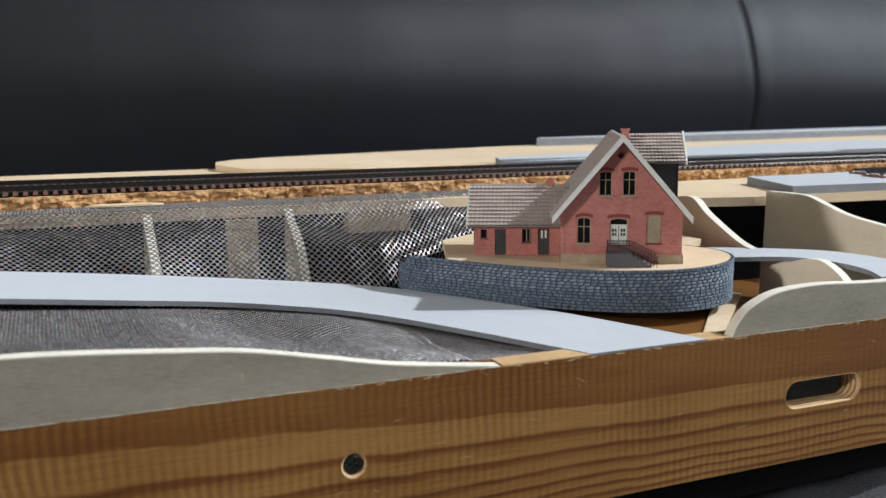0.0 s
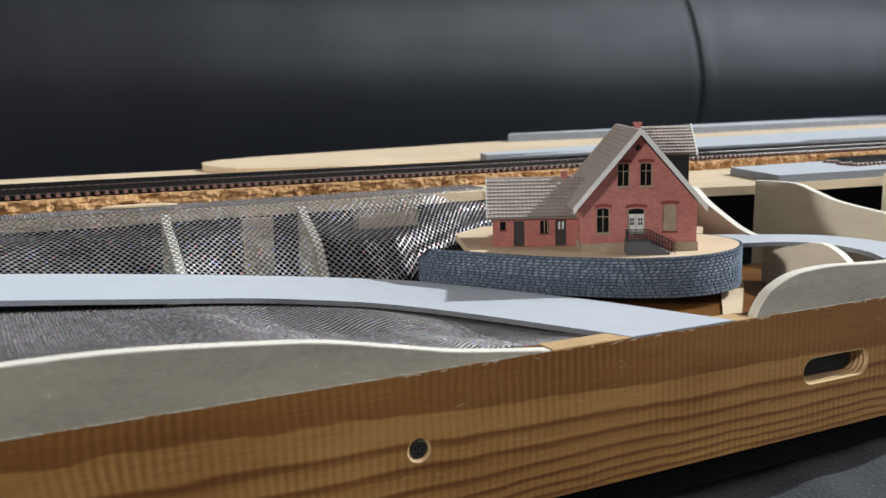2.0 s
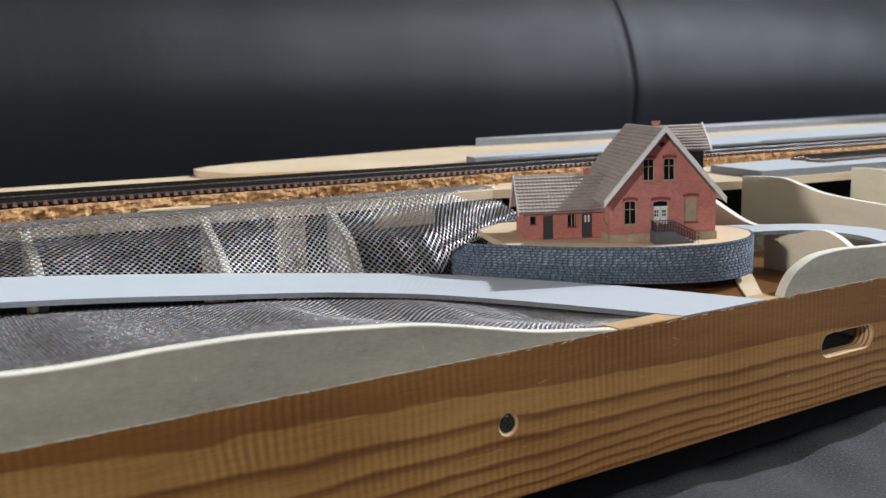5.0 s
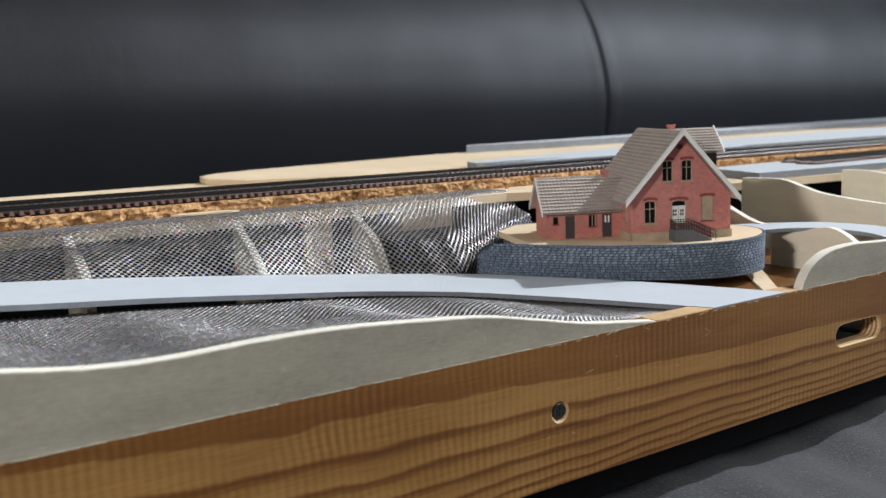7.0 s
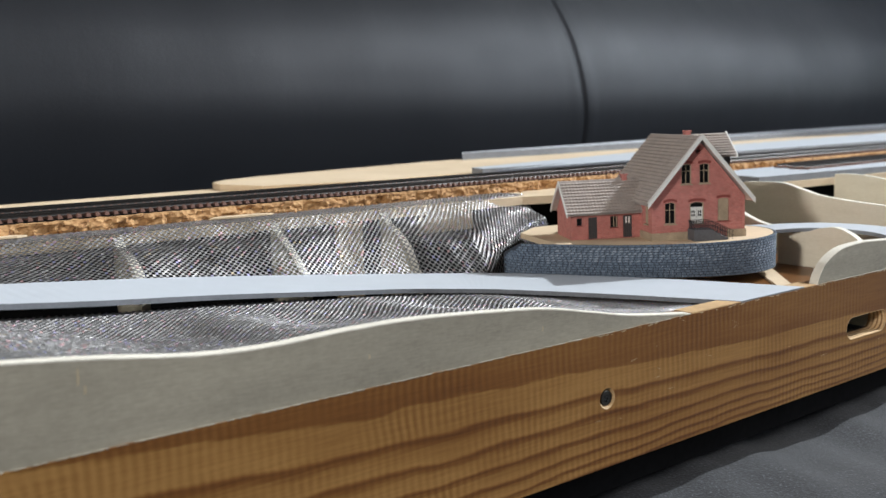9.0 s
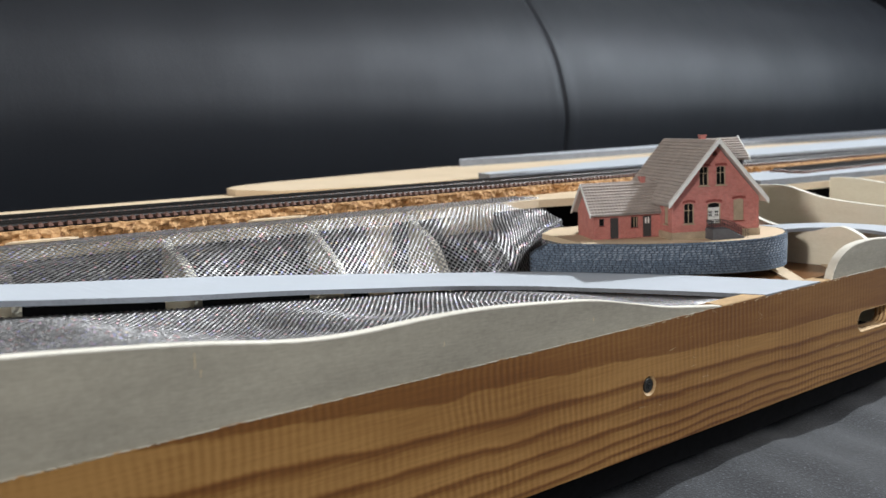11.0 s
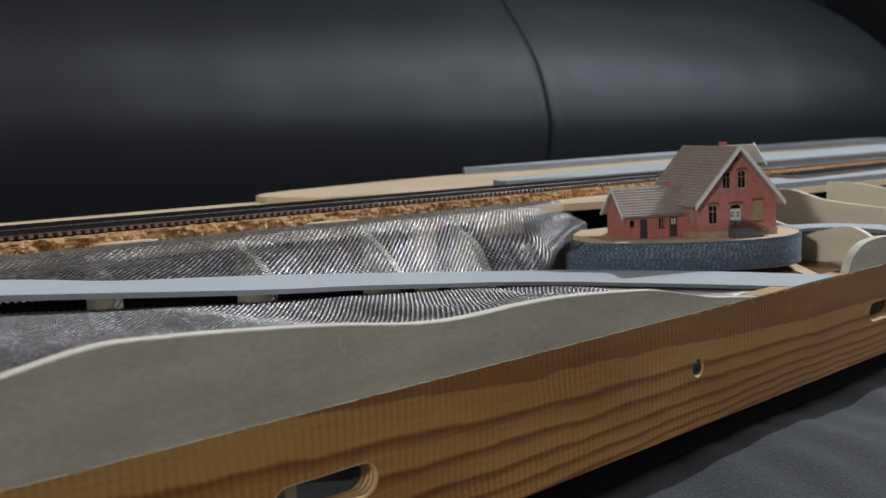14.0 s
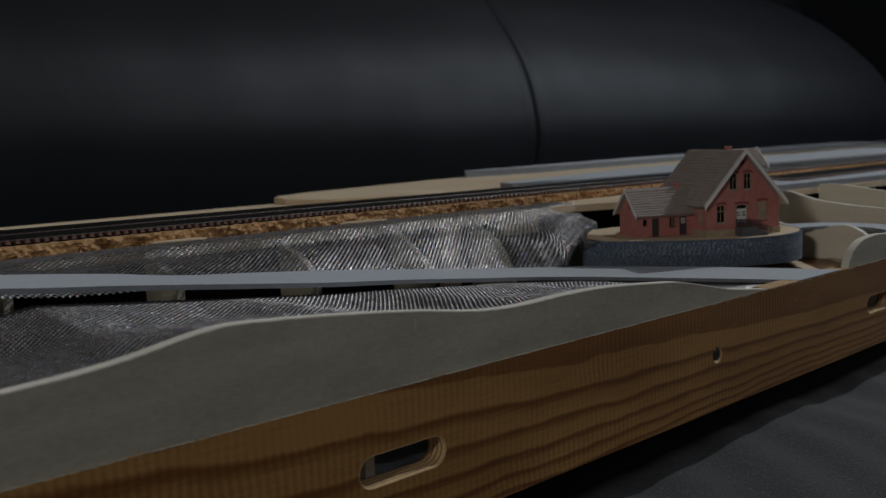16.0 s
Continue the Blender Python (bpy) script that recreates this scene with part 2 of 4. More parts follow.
PINE = pine_material()
PLY = ply_material("birch_plywood", (0.78, 0.625, 0.44), (0.56, 0.42, 0.265))
RIBPLY = ply_material("pale_birch_plywood", (0.80, 0.735, 0.60), (0.64, 0.565, 0.43))
PLYEDGE = material("sanded_edge", (0.76, 0.71, 0.61), 0.7, grain=0.15, scale=500)
GREYPLY = ply_material("greyed_plywood", (0.37, 0.335, 0.262), (0.19, 0.17, 0.132), 0.7)
CARD = material("grey_card", (0.505, 0.535, 0.575), 0.55, grain=0.05, scale=700, bump=0.05)
# darker grey for the sides and underside of the card strips
CARDEDGE = material("dark_card_side", (0.20, 0.21, 0.23), 0.8, grain=0.25, scale=900)
CORK = cork_material()
# foam under the tracks; also the black of the added shade boards
BLACK = material("black_foam_and_shade", (0.011, 0.011, 0.012), 0.8, spec=0.12, grain=0.4, scale=300)
BROWN = material("brown_plastic", (0.17, 0.09, 0.068), 0.5, grain=0.2, scale=800)
STEEL = material("rail_metal", (0.07, 0.066, 0.063), 0.5, metal=1, grain=0.2, scale=200)
MESH = mesh_material()
REDCARD = brick_material("red_brick_card", (0.56, 0.20, 0.17), (0.44, 0.15, 0.13), (0.52, 0.26, 0.22), 0.0016, 0.0006)
REDDARK = material("dark_red_brick", (0.26, 0.06, 0.05), 0.85, grain=0.2, scale=1500)
PLINTHM = material("sandstone_card", (0.42, 0.33, 0.23), 0.85, grain=0.35, scale=1500, bump=0.2)
ROOFM = material("roof_tile_card", (0.44, 0.38, 0.345), 0.5, grain=0.22, scale=1200)
STONE = stone_material()
MORTAR = material("dark_mortar", (0.032, 0.040, 0.054), 0.9, grain=0.3, scale=900)
TAN = material("tan_card", (0.66, 0.51, 0.34), 0.8, grain=0.08, scale=500)
WHITE = material("white_card", (0.78, 0.77, 0.74), 0.6, grain=0.06, scale=900)
SLATE = material("dark_slate_card", (0.03, 0.03, 0.033), 0.7, grain=0.3, scale=900)
DOORGREY = material("dark_grey_paint", (0.055, 0.053, 0.055), 0.6, grain=0.15, scale=900)
CONCRETE = material("grey_steps_card", (0.10, 0.10, 0.11), 0.75, grain=0.25, scale=900)
DARKIN = material("dark_interior", (0.008, 0.008, 0.008), 0.9)
SCREWM = material("blackened_screw", (0.10, 0.095, 0.085), 0.4, metal=1, grain=0.3, scale=600)
CHIPM = material("chipped_varnish_and_glint", (0.46, 0.36, 0.23), 0.6, grain=0.3, scale=800)
SLOTPALE = material("slot_pale_layer", (0.62, 0.42, 0.22), 0.75, grain=0.3, scale=300)
SLOTWOOD = material("slot_end_grain", (0.30, 0.17, 0.075), 0.75, grain=0.4, scale=300, stretch=(1, 6, 1))
RAWWOOD = material("raw_wood", (0.52, 0.34, 0.17), 0.7, grain=0.25, scale=500)
GLUE = material("dried_glue", (0.27, 0.24, 0.185), 0.6, grain=0.3, scale=900)
LEATHER = leather_material()
CLOTH = cloth_material()
WALLPAINT = material("wall_paint", (0.26, 0.25, 0.24), 0.9, grain=0.05, scale=20)
CEILPAINT = material("ceiling_paint", (0.6, 0.6, 0.6), 0.9, grain=0.04, scale=20)
FLOORM = material("floor_wood", (0.25, 0.16, 0.09), 0.6, grain=0.3, scale=30)


# ---- mesh helpers ----
def part(name, bm, mat, parent=None, label=""):
    """Links a bmesh drawn in centimetres as one mesh object."""
    bmesh.ops.scale(bm, vec=(CM, CM, CM), verts=bm.verts)
    bmesh.ops.recalc_face_normals(bm, faces=bm.faces)
    me = bpy.data.meshes.new(name)
    bm.to_mesh(me)
    bm.free()
    me.materials.append(mat)
    ob = new(name, me)
    if parent is not None:
        ob.parent = parent
    if label:
        ob["label"] = label
    return ob


def box(bm, lo, hi):
    c = bmesh.ops.create_cube(bm, size=1)
    s = [hi[i] - lo[i] for i in range(3)]
    for v in c["verts"]:
        v.co = Vector([(lo[i] + hi[i]) / 2 + v.co[i] * s[i] for i in range(3)])
    return c["verts"]


def extrude(bm, loop, way):
    """A closed prism: the polygon and its copy moved by way."""
    a = [bm.verts.new(p) for p in loop]
    b = [bm.verts.new(Vector(p) + Vector(way)) for p in loop]
    bm.faces.new(a)
    bm.faces.new(list(reversed(b)))
    for i in range(len(loop)):
        j = (i + 1) % len(loop)
        bm.faces.new((a[j], a[i], b[i], b[j]))


def spline(points, n):
    """Catmull-Rom through the points, n steps a span."""
    p = [Vector(points[0])] + [Vector(q) for q in points] + [Vector(points[-1])]
    out = []
    for i in range(1, len(p) - 2):
        for k in range(n):
            t = k / n
            a, b, c, d = p[i - 1], p[i], p[i + 1], p[i + 2]
            out.append(0.5 * (2 * b + (c - a) * t + (2 * a - 5 * b + 4 * c - d) * t * t + (3 * b - a - 3 * c + d) * t ** 3))
    return out + [p[-2]]

# ---- room: walls, ceiling, windows ----
def sheet(name, grid, mat, parent=None, smooth=True):
    bm = bmesh.new()
    vs = [[bm.verts.new(p) for p in r] for r in grid]
    for i in range(len(vs) - 1):
        for j in range(len(vs[0]) - 1):
            bm.faces.new((vs[i][j], vs[i][j + 1], vs[i + 1][j + 1], vs[i + 1][j]))
    for f in bm.faces:
        f.smooth = smooth
    return part(name, bm, mat, parent)


def plate(bm, outer, holes, put, thick, way):
    """A flat board with holes through it: outlines as (u, v), put() lays them into space, way is the thickness direction."""
    loops = [outer] + list(holes)
    flat = [p for lp in loops for p in lp]
    tris = mgeo.tessellate_polygon([[Vector((u, v, 0)) for u, v in lp] for lp in loops])
    w = Vector(way) * thick
    a = [bm.verts.new(put(u, v)) for u, v in flat]
    b = [bm.verts.new(Vector(put(u, v)) + w) for u, v in flat]
    for t in tris:
        bm.faces.new([a[i] for i in t])
        bm.faces.new([b[i] for i in reversed(t)])
    k = 0
    for lp in loops:
        n = len(lp)
        for i in range(n):
            j = (i + 1) % n
            bm.faces.new((a[k + i], a[k + j], b[k + j], b[k + i]))
        k += n


def rect(u0, v0, u1, v1):
    return [(u0, v0), (u1, v0), (u1, v1), (u0, v1)]


RX0, RX1, RY0, RY1, RZ0, RZ1 = -300, 388, -240, 260, -40, 390
def wall(name, bm_fill, label):
    bm = bmesh.new()
    bm_fill(bm)
    return tagged(part(name, bm, WALLPAINT), label, "wall", kind="structure")
wall("wall_east", lambda bm: plate(bm, rect(RY0, RZ0, RY1, RZ1), [rect(-122, 70, 22, 384)], lambda u, v: (RX1, u, v), 20, (1, 0, 0)), "painted room wall with a tall window opening")
wall("wall_south", lambda bm: plate(bm, rect(RX0, RZ0, RX1, RZ1), [rect(160, 130, 360, 350)], lambda u, v: (u, RY0, v), 20, (0, -1, 0)), "painted room wall with a wide opening for the added, unseen fill light")
wall("wall_west", lambda bm: plate(bm, rect(RY0, RZ0, RY1, RZ1), [rect(-72, 78, -32, 118)], lambda u, v: (RX0, u, v), 20, (-1, 0, 0)), "painted room wall with a square window opening")
wall("wall_north", lambda bm: box(bm, (RX0, RY1, RZ0), (RX1, RY1 + 20, RZ1)), "plain painted room wall behind the sofa")
bm = bmesh.new()
box(bm, (RX0 - 20, RY0 - 20, RZ1), (RX1 + 20, RY1 + 20, RZ1 + 15))
tagged(part("ceiling", bm, CEILPAINT), "plain white ceiling", "ceiling", kind="structure")
bm = bmesh.new()
box(bm, (RX0 - 20, RY0 - 20, RZ0 - 15), (RX1 + 20, RY1 + 20, RZ0))
tagged(part("floor", bm, FLOORM), "brown wooden floor", "floor", kind="structure")

# ---- sofa: seat cover and backrest ----
sofa = new("sofa")
tagged(sofa, "black leather sofa with an upright seam in its backrest", "sofa")
def seat_z(x, y):
    fold = 0.25 * math.sin(x * 0.33 + y * 0.12 + 3 * noise.noise((x * 0.04, y * 0.04, 8))) + 0.4 * noise.noise((x * 0.10 + y * 0.05, y * 0.03, 0)) + 0.12 * noise.noise((x * 0.5 + y * 0.2, y * 0.1, 3))
    fold += 0.10 * math.sin(x * 1.5 - y * 0.8 + 4 * noise.noise((x * 0.07, y * 0.07, 2)))
    return -1.7 + fold - 2.0 * max(0, (y - 110) / 40) ** 2
xs = list(np.linspace(-200, -40, 20)) + list(np.linspace(-36, 110, 150)) + list(np.linspace(116, 345, 30))
ys = list(np.linspace(-70, -5, 14)) + list(np.linspace(-3, 60, 60)) + list(np.linspace(64, 150, 20))
seat = sheet("seat", [[(x, y, seat_z(x, y)) for x in xs] for y in ys], CLOTH, sofa)
seat["label"] = "dark woven seat cover, softly folded"

BACK_H = [-25, -8, 0, 9, 16.5, 26.5, 31.5, 36, 46, 56, 64, 70, 73]
BACK_Y = [150, 145, 142, 139.6, 138.4, 139.9, 141.8, 144.4, 151.5, 161.5, 174, 190.5, 215]
SEAM = 126.3
def back_point(x, h):
    y = float(np.interp(h, BACK_H, BACK_Y))
    seam = SEAM - 0.125 * max(0, h - 12)  # it leans back over the bulge
    y += 0.55 * math.exp(-((x - seam) / 0.45) ** 2) - 0.12 * math.exp(-((abs(x - seam) - 2.2) / 1.6) ** 2)
    y += 0.5 * noise.noise((x * 0.025, h * 0.03, 5)) + 0.25 * noise.noise((x * 0.09, h * 0.03, 9))
    return y
def back_end(h):
    return float(np.interp(h, [-25, 0, 11, 20, 39, 52, 58, 66, 73], [344, 344, 343, 340, 330, 314, 300, 268, 220]))
hs = list(np.linspace(-25, 73, 66))
def smooth_h(h):
    return sum(back_point_cache[min(max(int(round(h * 2)) + k + 60, 0), 219)] for k in range(-6, 7)) / 13
back_point_cache = [float(np.interp((i - 60) / 2, BACK_H, BACK_Y)) for i in range(220)]
svals = sorted(set([round(v, 2) for v in np.linspace(-200, 344, 110)] + [round(SEAM + k * 0.22, 2) for k in range(-32, 19)]))
grid = []
for h in hs:
    row, e = [], back_end(h)
    for s in svals:
        x = 150 + (s - 150) * (e - 150) / (344 - 150) if s > 150 else s
        y = back_point(x, h) - float(np.interp(h, BACK_H, BACK_Y)) + smooth_h(h)
        y += 14 * max(0, 1 - (e - x) / 14) ** 2
        row.append((x, y, h))
    row.append((e + 1.0, row[-1][1] + 30, h))
    grid.append(row)
backrest = sheet("backrest", grid, LEATHER, sofa)
backrest["label"] = "bulging black leather backrest cushion"
grid = [[(x, 196 + 0.12 * h - 6 * math.sin(max(0, min(1, (x - 240) / 150)) * math.pi) - 5 * math.sin(max(0, min(1, (h + 10) / 105)) * math.pi), h) for x in np.linspace(150, 387, 20)] for h in np.linspace(-25, 140, 20)]
sheet("corner_cushion", grid, LEATHER, sofa)["label"] = "black leather corner cushion"

grid = [[(378 - 8 * math.sin(max(0, min(1, (h + 25) / 150)) * math.pi) - 3 * math.sin((y - 70) / 130 * math.pi), y, h) for y in np.linspace(66, 259, 20)] for h in np.linspace(-38, 125, 20)]
sheet("side_cushion", grid, LEATHER, sofa)["label"] = "black leather side cushion in the corner"

# ---- baseboard ----
FRONT, BOARD_TOP, BOARD_LOW = 25.0, 6.0, 0.8
def oval(cx, cz, half, r, n=9):
    pts = []
    for k in range(2 * n + 2):
        a = -math.pi / 2 + math.pi * (k if k <= n else k - 1) / n
        pts.append((cx + (half if k <= n else -half) + r * math.cos(a), cz + r * math.sin(a)))
    return pts

front_board = new("front_board")
tagged(front_board, "varnished pine front board with oval slots and a countersunk screw", "board")
HOLES = [(27.3, 3.42, 1.35, 0.56), (-11.2, 3.42, 1.35, 0.56)]
SCREW = (8.46, 3.5)
edge_top = [(float(x), BOARD_TOP + 0.05 * noise.noise((x * 0.9, 0, 0)) + 0.03 * noise.noise((x * 3.1, 4, 0))) for x in np.linspace(95, -75, 500)]
bm = bmesh.new()
ring = [(SCREW[0] + 0.41 * math.cos(a), SCREW[1] + 0.41 * math.sin(a)) for a in np.linspace(0, 2 * math.pi, 24, endpoint=False)]
plate(bm, [(-75, BOARD_LOW), (95, BOARD_LOW)] + edge_top, [oval(*h) for h in HOLES] + [ring], lambda u, v: (u, FRONT, v), 0.95, (0, 1, 0))
part("plank", bm, PINE, front_board)
def sliver(name, x, z, ln, tall, turn):
    """A thin pale sliver for chipped varnish and, along the edge, painted-on glints."""
    bm = bmesh.new()
    pts = [(-ln / 2, 0), (-ln * 0.1, -tall / 2), (ln / 2, -tall * 0.1), (ln * 0.2, tall / 2)]
    extrude(bm, [(x + u * math.cos(turn) - v * math.sin(turn), FRONT - 0.004, z + u * math.sin(turn) + v * math.cos(turn)) for u, v in pts], (0, 0.01, 0))
    return part(name, bm, CHIPM, front_board)
# paints the varnish's bright glints along the edge together with its chips
for k in range(64):
    x = random.uniform(8, 40)
    sliver("edge_chip_and_glint", x, BOARD_TOP - 0.02 - 0.05 * random.random() ** 2, random.uniform(0.05, 0.45), random.uniform(0.02, 0.06), random.uniform(-0.15, 0.15))
for k in range(26):
    sliver("scratch", random.uniform(8, 40), random.uniform(2.0, 5.9), random.uniform(0.1, 0.7), random.uniform(0.008, 0.02), random.choice((0.05, -0.1, 0.12, -0.4)) + random.uniform(-0.1, 0.1))
bm = bmesh.new()
box(bm, (13.5, FRONT + 0.04, BOARD_TOP - 0.1), (22.6, FRONT + 0.93, BOARD_TOP + 0.035))
part("top_edge", bm, RAWWOOD, front_board, "pale raw upper edge of the board")
for cx, cz, half, r in HOLES:
    o, i = oval(cx, cz, half, r + 0.008), oval(cx, cz, half, r - 0.012)
    bm = bmesh.new()
    plate(bm, o, [i], lambda u, v: (u, FRONT - 0.004, v), 0.06, (0, 1, 0))
    part("slot_rim", bm, RAWWOOD, front_board, "pale raw wood rim of an oval slot")
    bm = bmesh.new()
    rows = []
    for k in range(9):  # laminations inside the cut
        y = FRONT + 0.06 + k * 0.105
        rr = r - 0.012 - 0.02 * (k % 2)
        rows.append([bm.verts.new((u, y, v)) for u, v in oval(cx, cz, half, rr)])
    for layer, (p, q) in enumerate(zip(rows, rows[1:])):
        for k in range(len(p)):
            j = (k + 1) % len(p)
            bm.faces.new((p[k], p[j], q[j], q[k])).material_index = layer % 2
    wall_ob = part("slot_wall", bm, SLOTPALE, front_board, "striped end grain inside a slot")
    wall_ob.data.materials.append(SLOTWOOD)

def turned(rings, n=24):
    """Surface turned round an axis along y: rings of (radius, y)."""
    bm = bmesh.new()
    rows = [[bm.verts.new((SCREW[0] + 0.82 * r * math.cos(a), y, SCREW[1] + 0.82 * r * math.sin(a))) for a in np.linspace(0, 2 * math.pi, n, endpoint=False)] for r, y in rings]
    for p, q in zip(rows, rows[1:]):
        for k in range(n):
            j = (k + 1) % n
            bm.faces.new((p[k], p[j], q[j], q[k]))
    return bm
part("countersink", turned([(0.50, FRONT - 0.004), (0.42, FRONT + 0.06), (0.34, FRONT + 0.16), (0.02, FRONT + 0.17)]), RAWWOOD, front_board, "pale countersunk hole")
screw = part("screw", turned([(0.34, FRONT + 0.15), (0.36, FRONT + 0.07), (0.33, FRONT + 0.05), (0.17, FRONT + 0.05), (0.12, FRONT + 0.14), (0.005, FRONT + 0.15)]), SCREWM, front_board, "dark cross-head wood screw")
for a in (0.5, 0.5 + math.pi / 2):
    bm = bmesh.new()
    for v in box(bm, (-0.16, -0.01, -0.03), (0.16, 0.03, 0.03)):
        x, z = v.co.x, v.co.z
        v.co = Vector((SCREW[0] + x * math.cos(a) - z * math.sin(a), FRONT + 0.045 + v.co.y, SCREW[1] + x * math.sin(a) + z * math.cos(a)))
    part("recess", bm, DARKIN, screw)

for x in (-40, 45):
    bm = bmesh.new()
    box(bm, (x, FRONT + 2, -1.4), (x + 5, 70, 0.8))
    tagged(part("support_batten", bm, BLACK), "black batten under the baseboard", "batten")
# added black strip: the shade in the gap below the front board
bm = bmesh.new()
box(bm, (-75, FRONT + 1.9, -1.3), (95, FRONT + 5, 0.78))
tagged(part("under_gap_shade", bm, BLACK), "black strip standing in for the shaded gap below the front board", "foam strip")

# added black board that gives the hollow behind the mesh its shade
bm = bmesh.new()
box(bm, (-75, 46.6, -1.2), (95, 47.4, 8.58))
tagged(part("hollow_shade", bm, BLACK), "black board standing in for the shaded hollow below the track deck", "frame board")

# ---- hill profiles along the front board ----
def profile_board(line, low, label):
    top = spline([(x, FRONT + 0.05, z) for x, z in line], 6)
    bm = bmesh.new()
    x0, x1 = line[0][0], line[-1][0]
    extrude(bm, [tuple(p) for p in top] + [(x1, FRONT + 0.05, low), (x0, FRONT + 0.05, low)], (0, 0.42, 0))
    ob = part("hill_profile", bm, GREYPLY)
    tagged(ob, label, "profile board")
    bm = bmesh.new()  # sanded cut edge, a hair proud
    rows = []
    for p in top:
        j = 0.02 * noise.noise((p.x * 2.2, 7, 0))
        rows.append([bm.verts.new(v) for v in ((p.x, FRONT + 0.045, p.z - 0.03 + j), (p.x, FRONT + 0.045, p.z + 0.012), (p.x, FRONT + 0.475, p.z + 0.012), (p.x, FRONT + 0.475, p.z - 0.05))])
    for r, s in zip(rows, rows[1:]):
        for k in range(3):
            bm.faces.new((r[k], r[k + 1], s[k + 1], s[k]))
    part("cut_edge", bm, PLYEDGE, ob, "pale sanded top edge")
    bm = bmesh.new()  # glue squeezed out along the joint
    x = max(x0, -30)
    while x < min(x1, 34):
        w = 0.08 + 0.5 * random.random() ** 2
        if random.random() < 0.85:
            c = bmesh.ops.create_icosphere(bm, subdivisions=1, radius=1)
            for v in c["verts"]:
                v.co = Vector((x + v.co.x * w * 0.5, FRONT + 0.03 + v.co.y * 0.05, BOARD_TOP + 0.01 + v.co.z * (0.01 + 0.012 * random.random())))
        x += w * 0.8
    tagged(part("glue_seam", bm, GLUE, ob, "dried pale glue along the joint"), kind="stuff")
    return ob

PROFILE = [(-75, 8.2), (-45, 7.9), (-30, 8.1), (-23.6, 8.35), (-20.8, 8.55), (-17.9, 9.0), (-16, 8.95), (-13.6, 8.75), (-10.4, 8.4), (-7.5, 7.98), (-5.3, 7.85), (-2.6, 7.9), (0, 7.85), (3.2, 7.6), (5.5, 7.35), (8, 6.85), (10, 6.45), (13.4, 6.02)]
def profile_z(x):
    return float(np.interp(x, [p[0] for p in PROFILE], [p[1] for p in PROFILE]))
profile_board(PROFILE, 5.95, "grey plywood hill profile with a pale edge on the front board")
ARCH = [(22.7, 5.95), (23.0, 6.5), (23.5, 6.98), (24.4, 7.38), (25.4, 7.55), (27, 7.6), (29, 7.5), (31, 7.48), (36, 7.7), (50, 8.0), (95, 8.0)]
profile_board(ARCH, 5.93, "rounded grey plywood hill profile on the front board")

for x, z, h in ((-10.5, 7.75, 0.42), (-10.35, 7.5, 0.2), (5.2, 6.6, 0.15), (-2.0, 6.9, 0.12)):
    bm = bmesh.new()
    extrude(bm, [(x - 0.025, FRONT + 0.047, z), (x + 0.02, FRONT + 0.047, z + 0.03), (x + 0.03, FRONT + 0.047, z + h), (x - 0.01, FRONT + 0.047, z + h + 0.04)], (0, 0.006, 0))
    part("glue_drip", bm, CHIPM, bpy.data.objects["hill_profile"], "pale dried drip on the plywood face")

# ---- roads of grey card ----
ROAD_FAR = [(-60, 39.0, 12), (-30, 39.3, 10.5), (-19, 39.2, 9.4), (-15, 39.3, 8.95), (-11.5, 39.5, 8.45), (-7, 39.6, 8.05), (-2.3, 40.6, 7.5), (2.8, 41.0, 6.92), (8, 40.6, 6.4), (12.2, 39.2, 6.1), (14.6, 37.2, 6.06), (16.6, 34.2, 6.06), (19, 30.4, 6.06), (21.6, 25.02, 6.06)]
ROAD_NEAR = [(-60, 33.4, 12), (-30, 33.4, 10.5), (-19, 33.3, 9.5), (-15, 33.35, 9.07), (-11.5, 33.6, 8.64), (-7, 34.3, 8.06), (-2.3, 35.0, 7.53), (2.8, 35.4, 6.93), (6.5, 35.4, 6.54), (9.2, 34.6, 6.3), (10.9, 33.8, 6.16), (12.6, 32.2, 6.06), (14.4, 29.3, 6.06), (16.8, 25.02, 6.06)]
def strip(name, left, right, thick, mat, edge_mat, n=8):
    a, b = spline(left, n), spline(right, n)
    bm = bmesh.new()
    rows = []
    for p, q in zip(a, b):
        d = Vector((0, 0, -thick))
        rows.append([bm.verts.new(v) for v in (p, q, q + d, p + d)])
    for r, s in zip(rows, rows[1:]):
        for k in range(4):
            f = bm.faces.new((r[k], r[(k + 1) % 4], s[(k + 1) % 4], s[k]))
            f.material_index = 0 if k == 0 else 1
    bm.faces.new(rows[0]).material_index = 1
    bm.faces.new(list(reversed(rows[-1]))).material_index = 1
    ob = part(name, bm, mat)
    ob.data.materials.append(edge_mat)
    return ob

road = strip("road_strip", ROAD_FAR, ROAD_NEAR, 0.2, CARD, CARDEDGE)
tagged(road, "light grey card road strip curving down to the front board", "road")
ROAD2_FAR = [(27.6, 34.0, 7.55), (28.9, 33.7, 7.55), (31, 32.6, 7.55), (33.2, 30.9, 7.55), (34.2, 28.4, 7.5), (33.6, 26.2, 7.45)]
ROAD2_NEAR = [(26.4, 31.6, 7.55), (27.7, 31.3, 7.55), (30.2, 30.4, 7.55), (31.2, 28.9, 7.55), (31.4, 27.2, 7.5), (30.8, 25.8, 7.45)]
tagged(strip("road_strip", ROAD2_FAR, ROAD2_NEAR, 0.2, CARD, CARDEDGE), "light grey card road strip curving beside the house", "road")

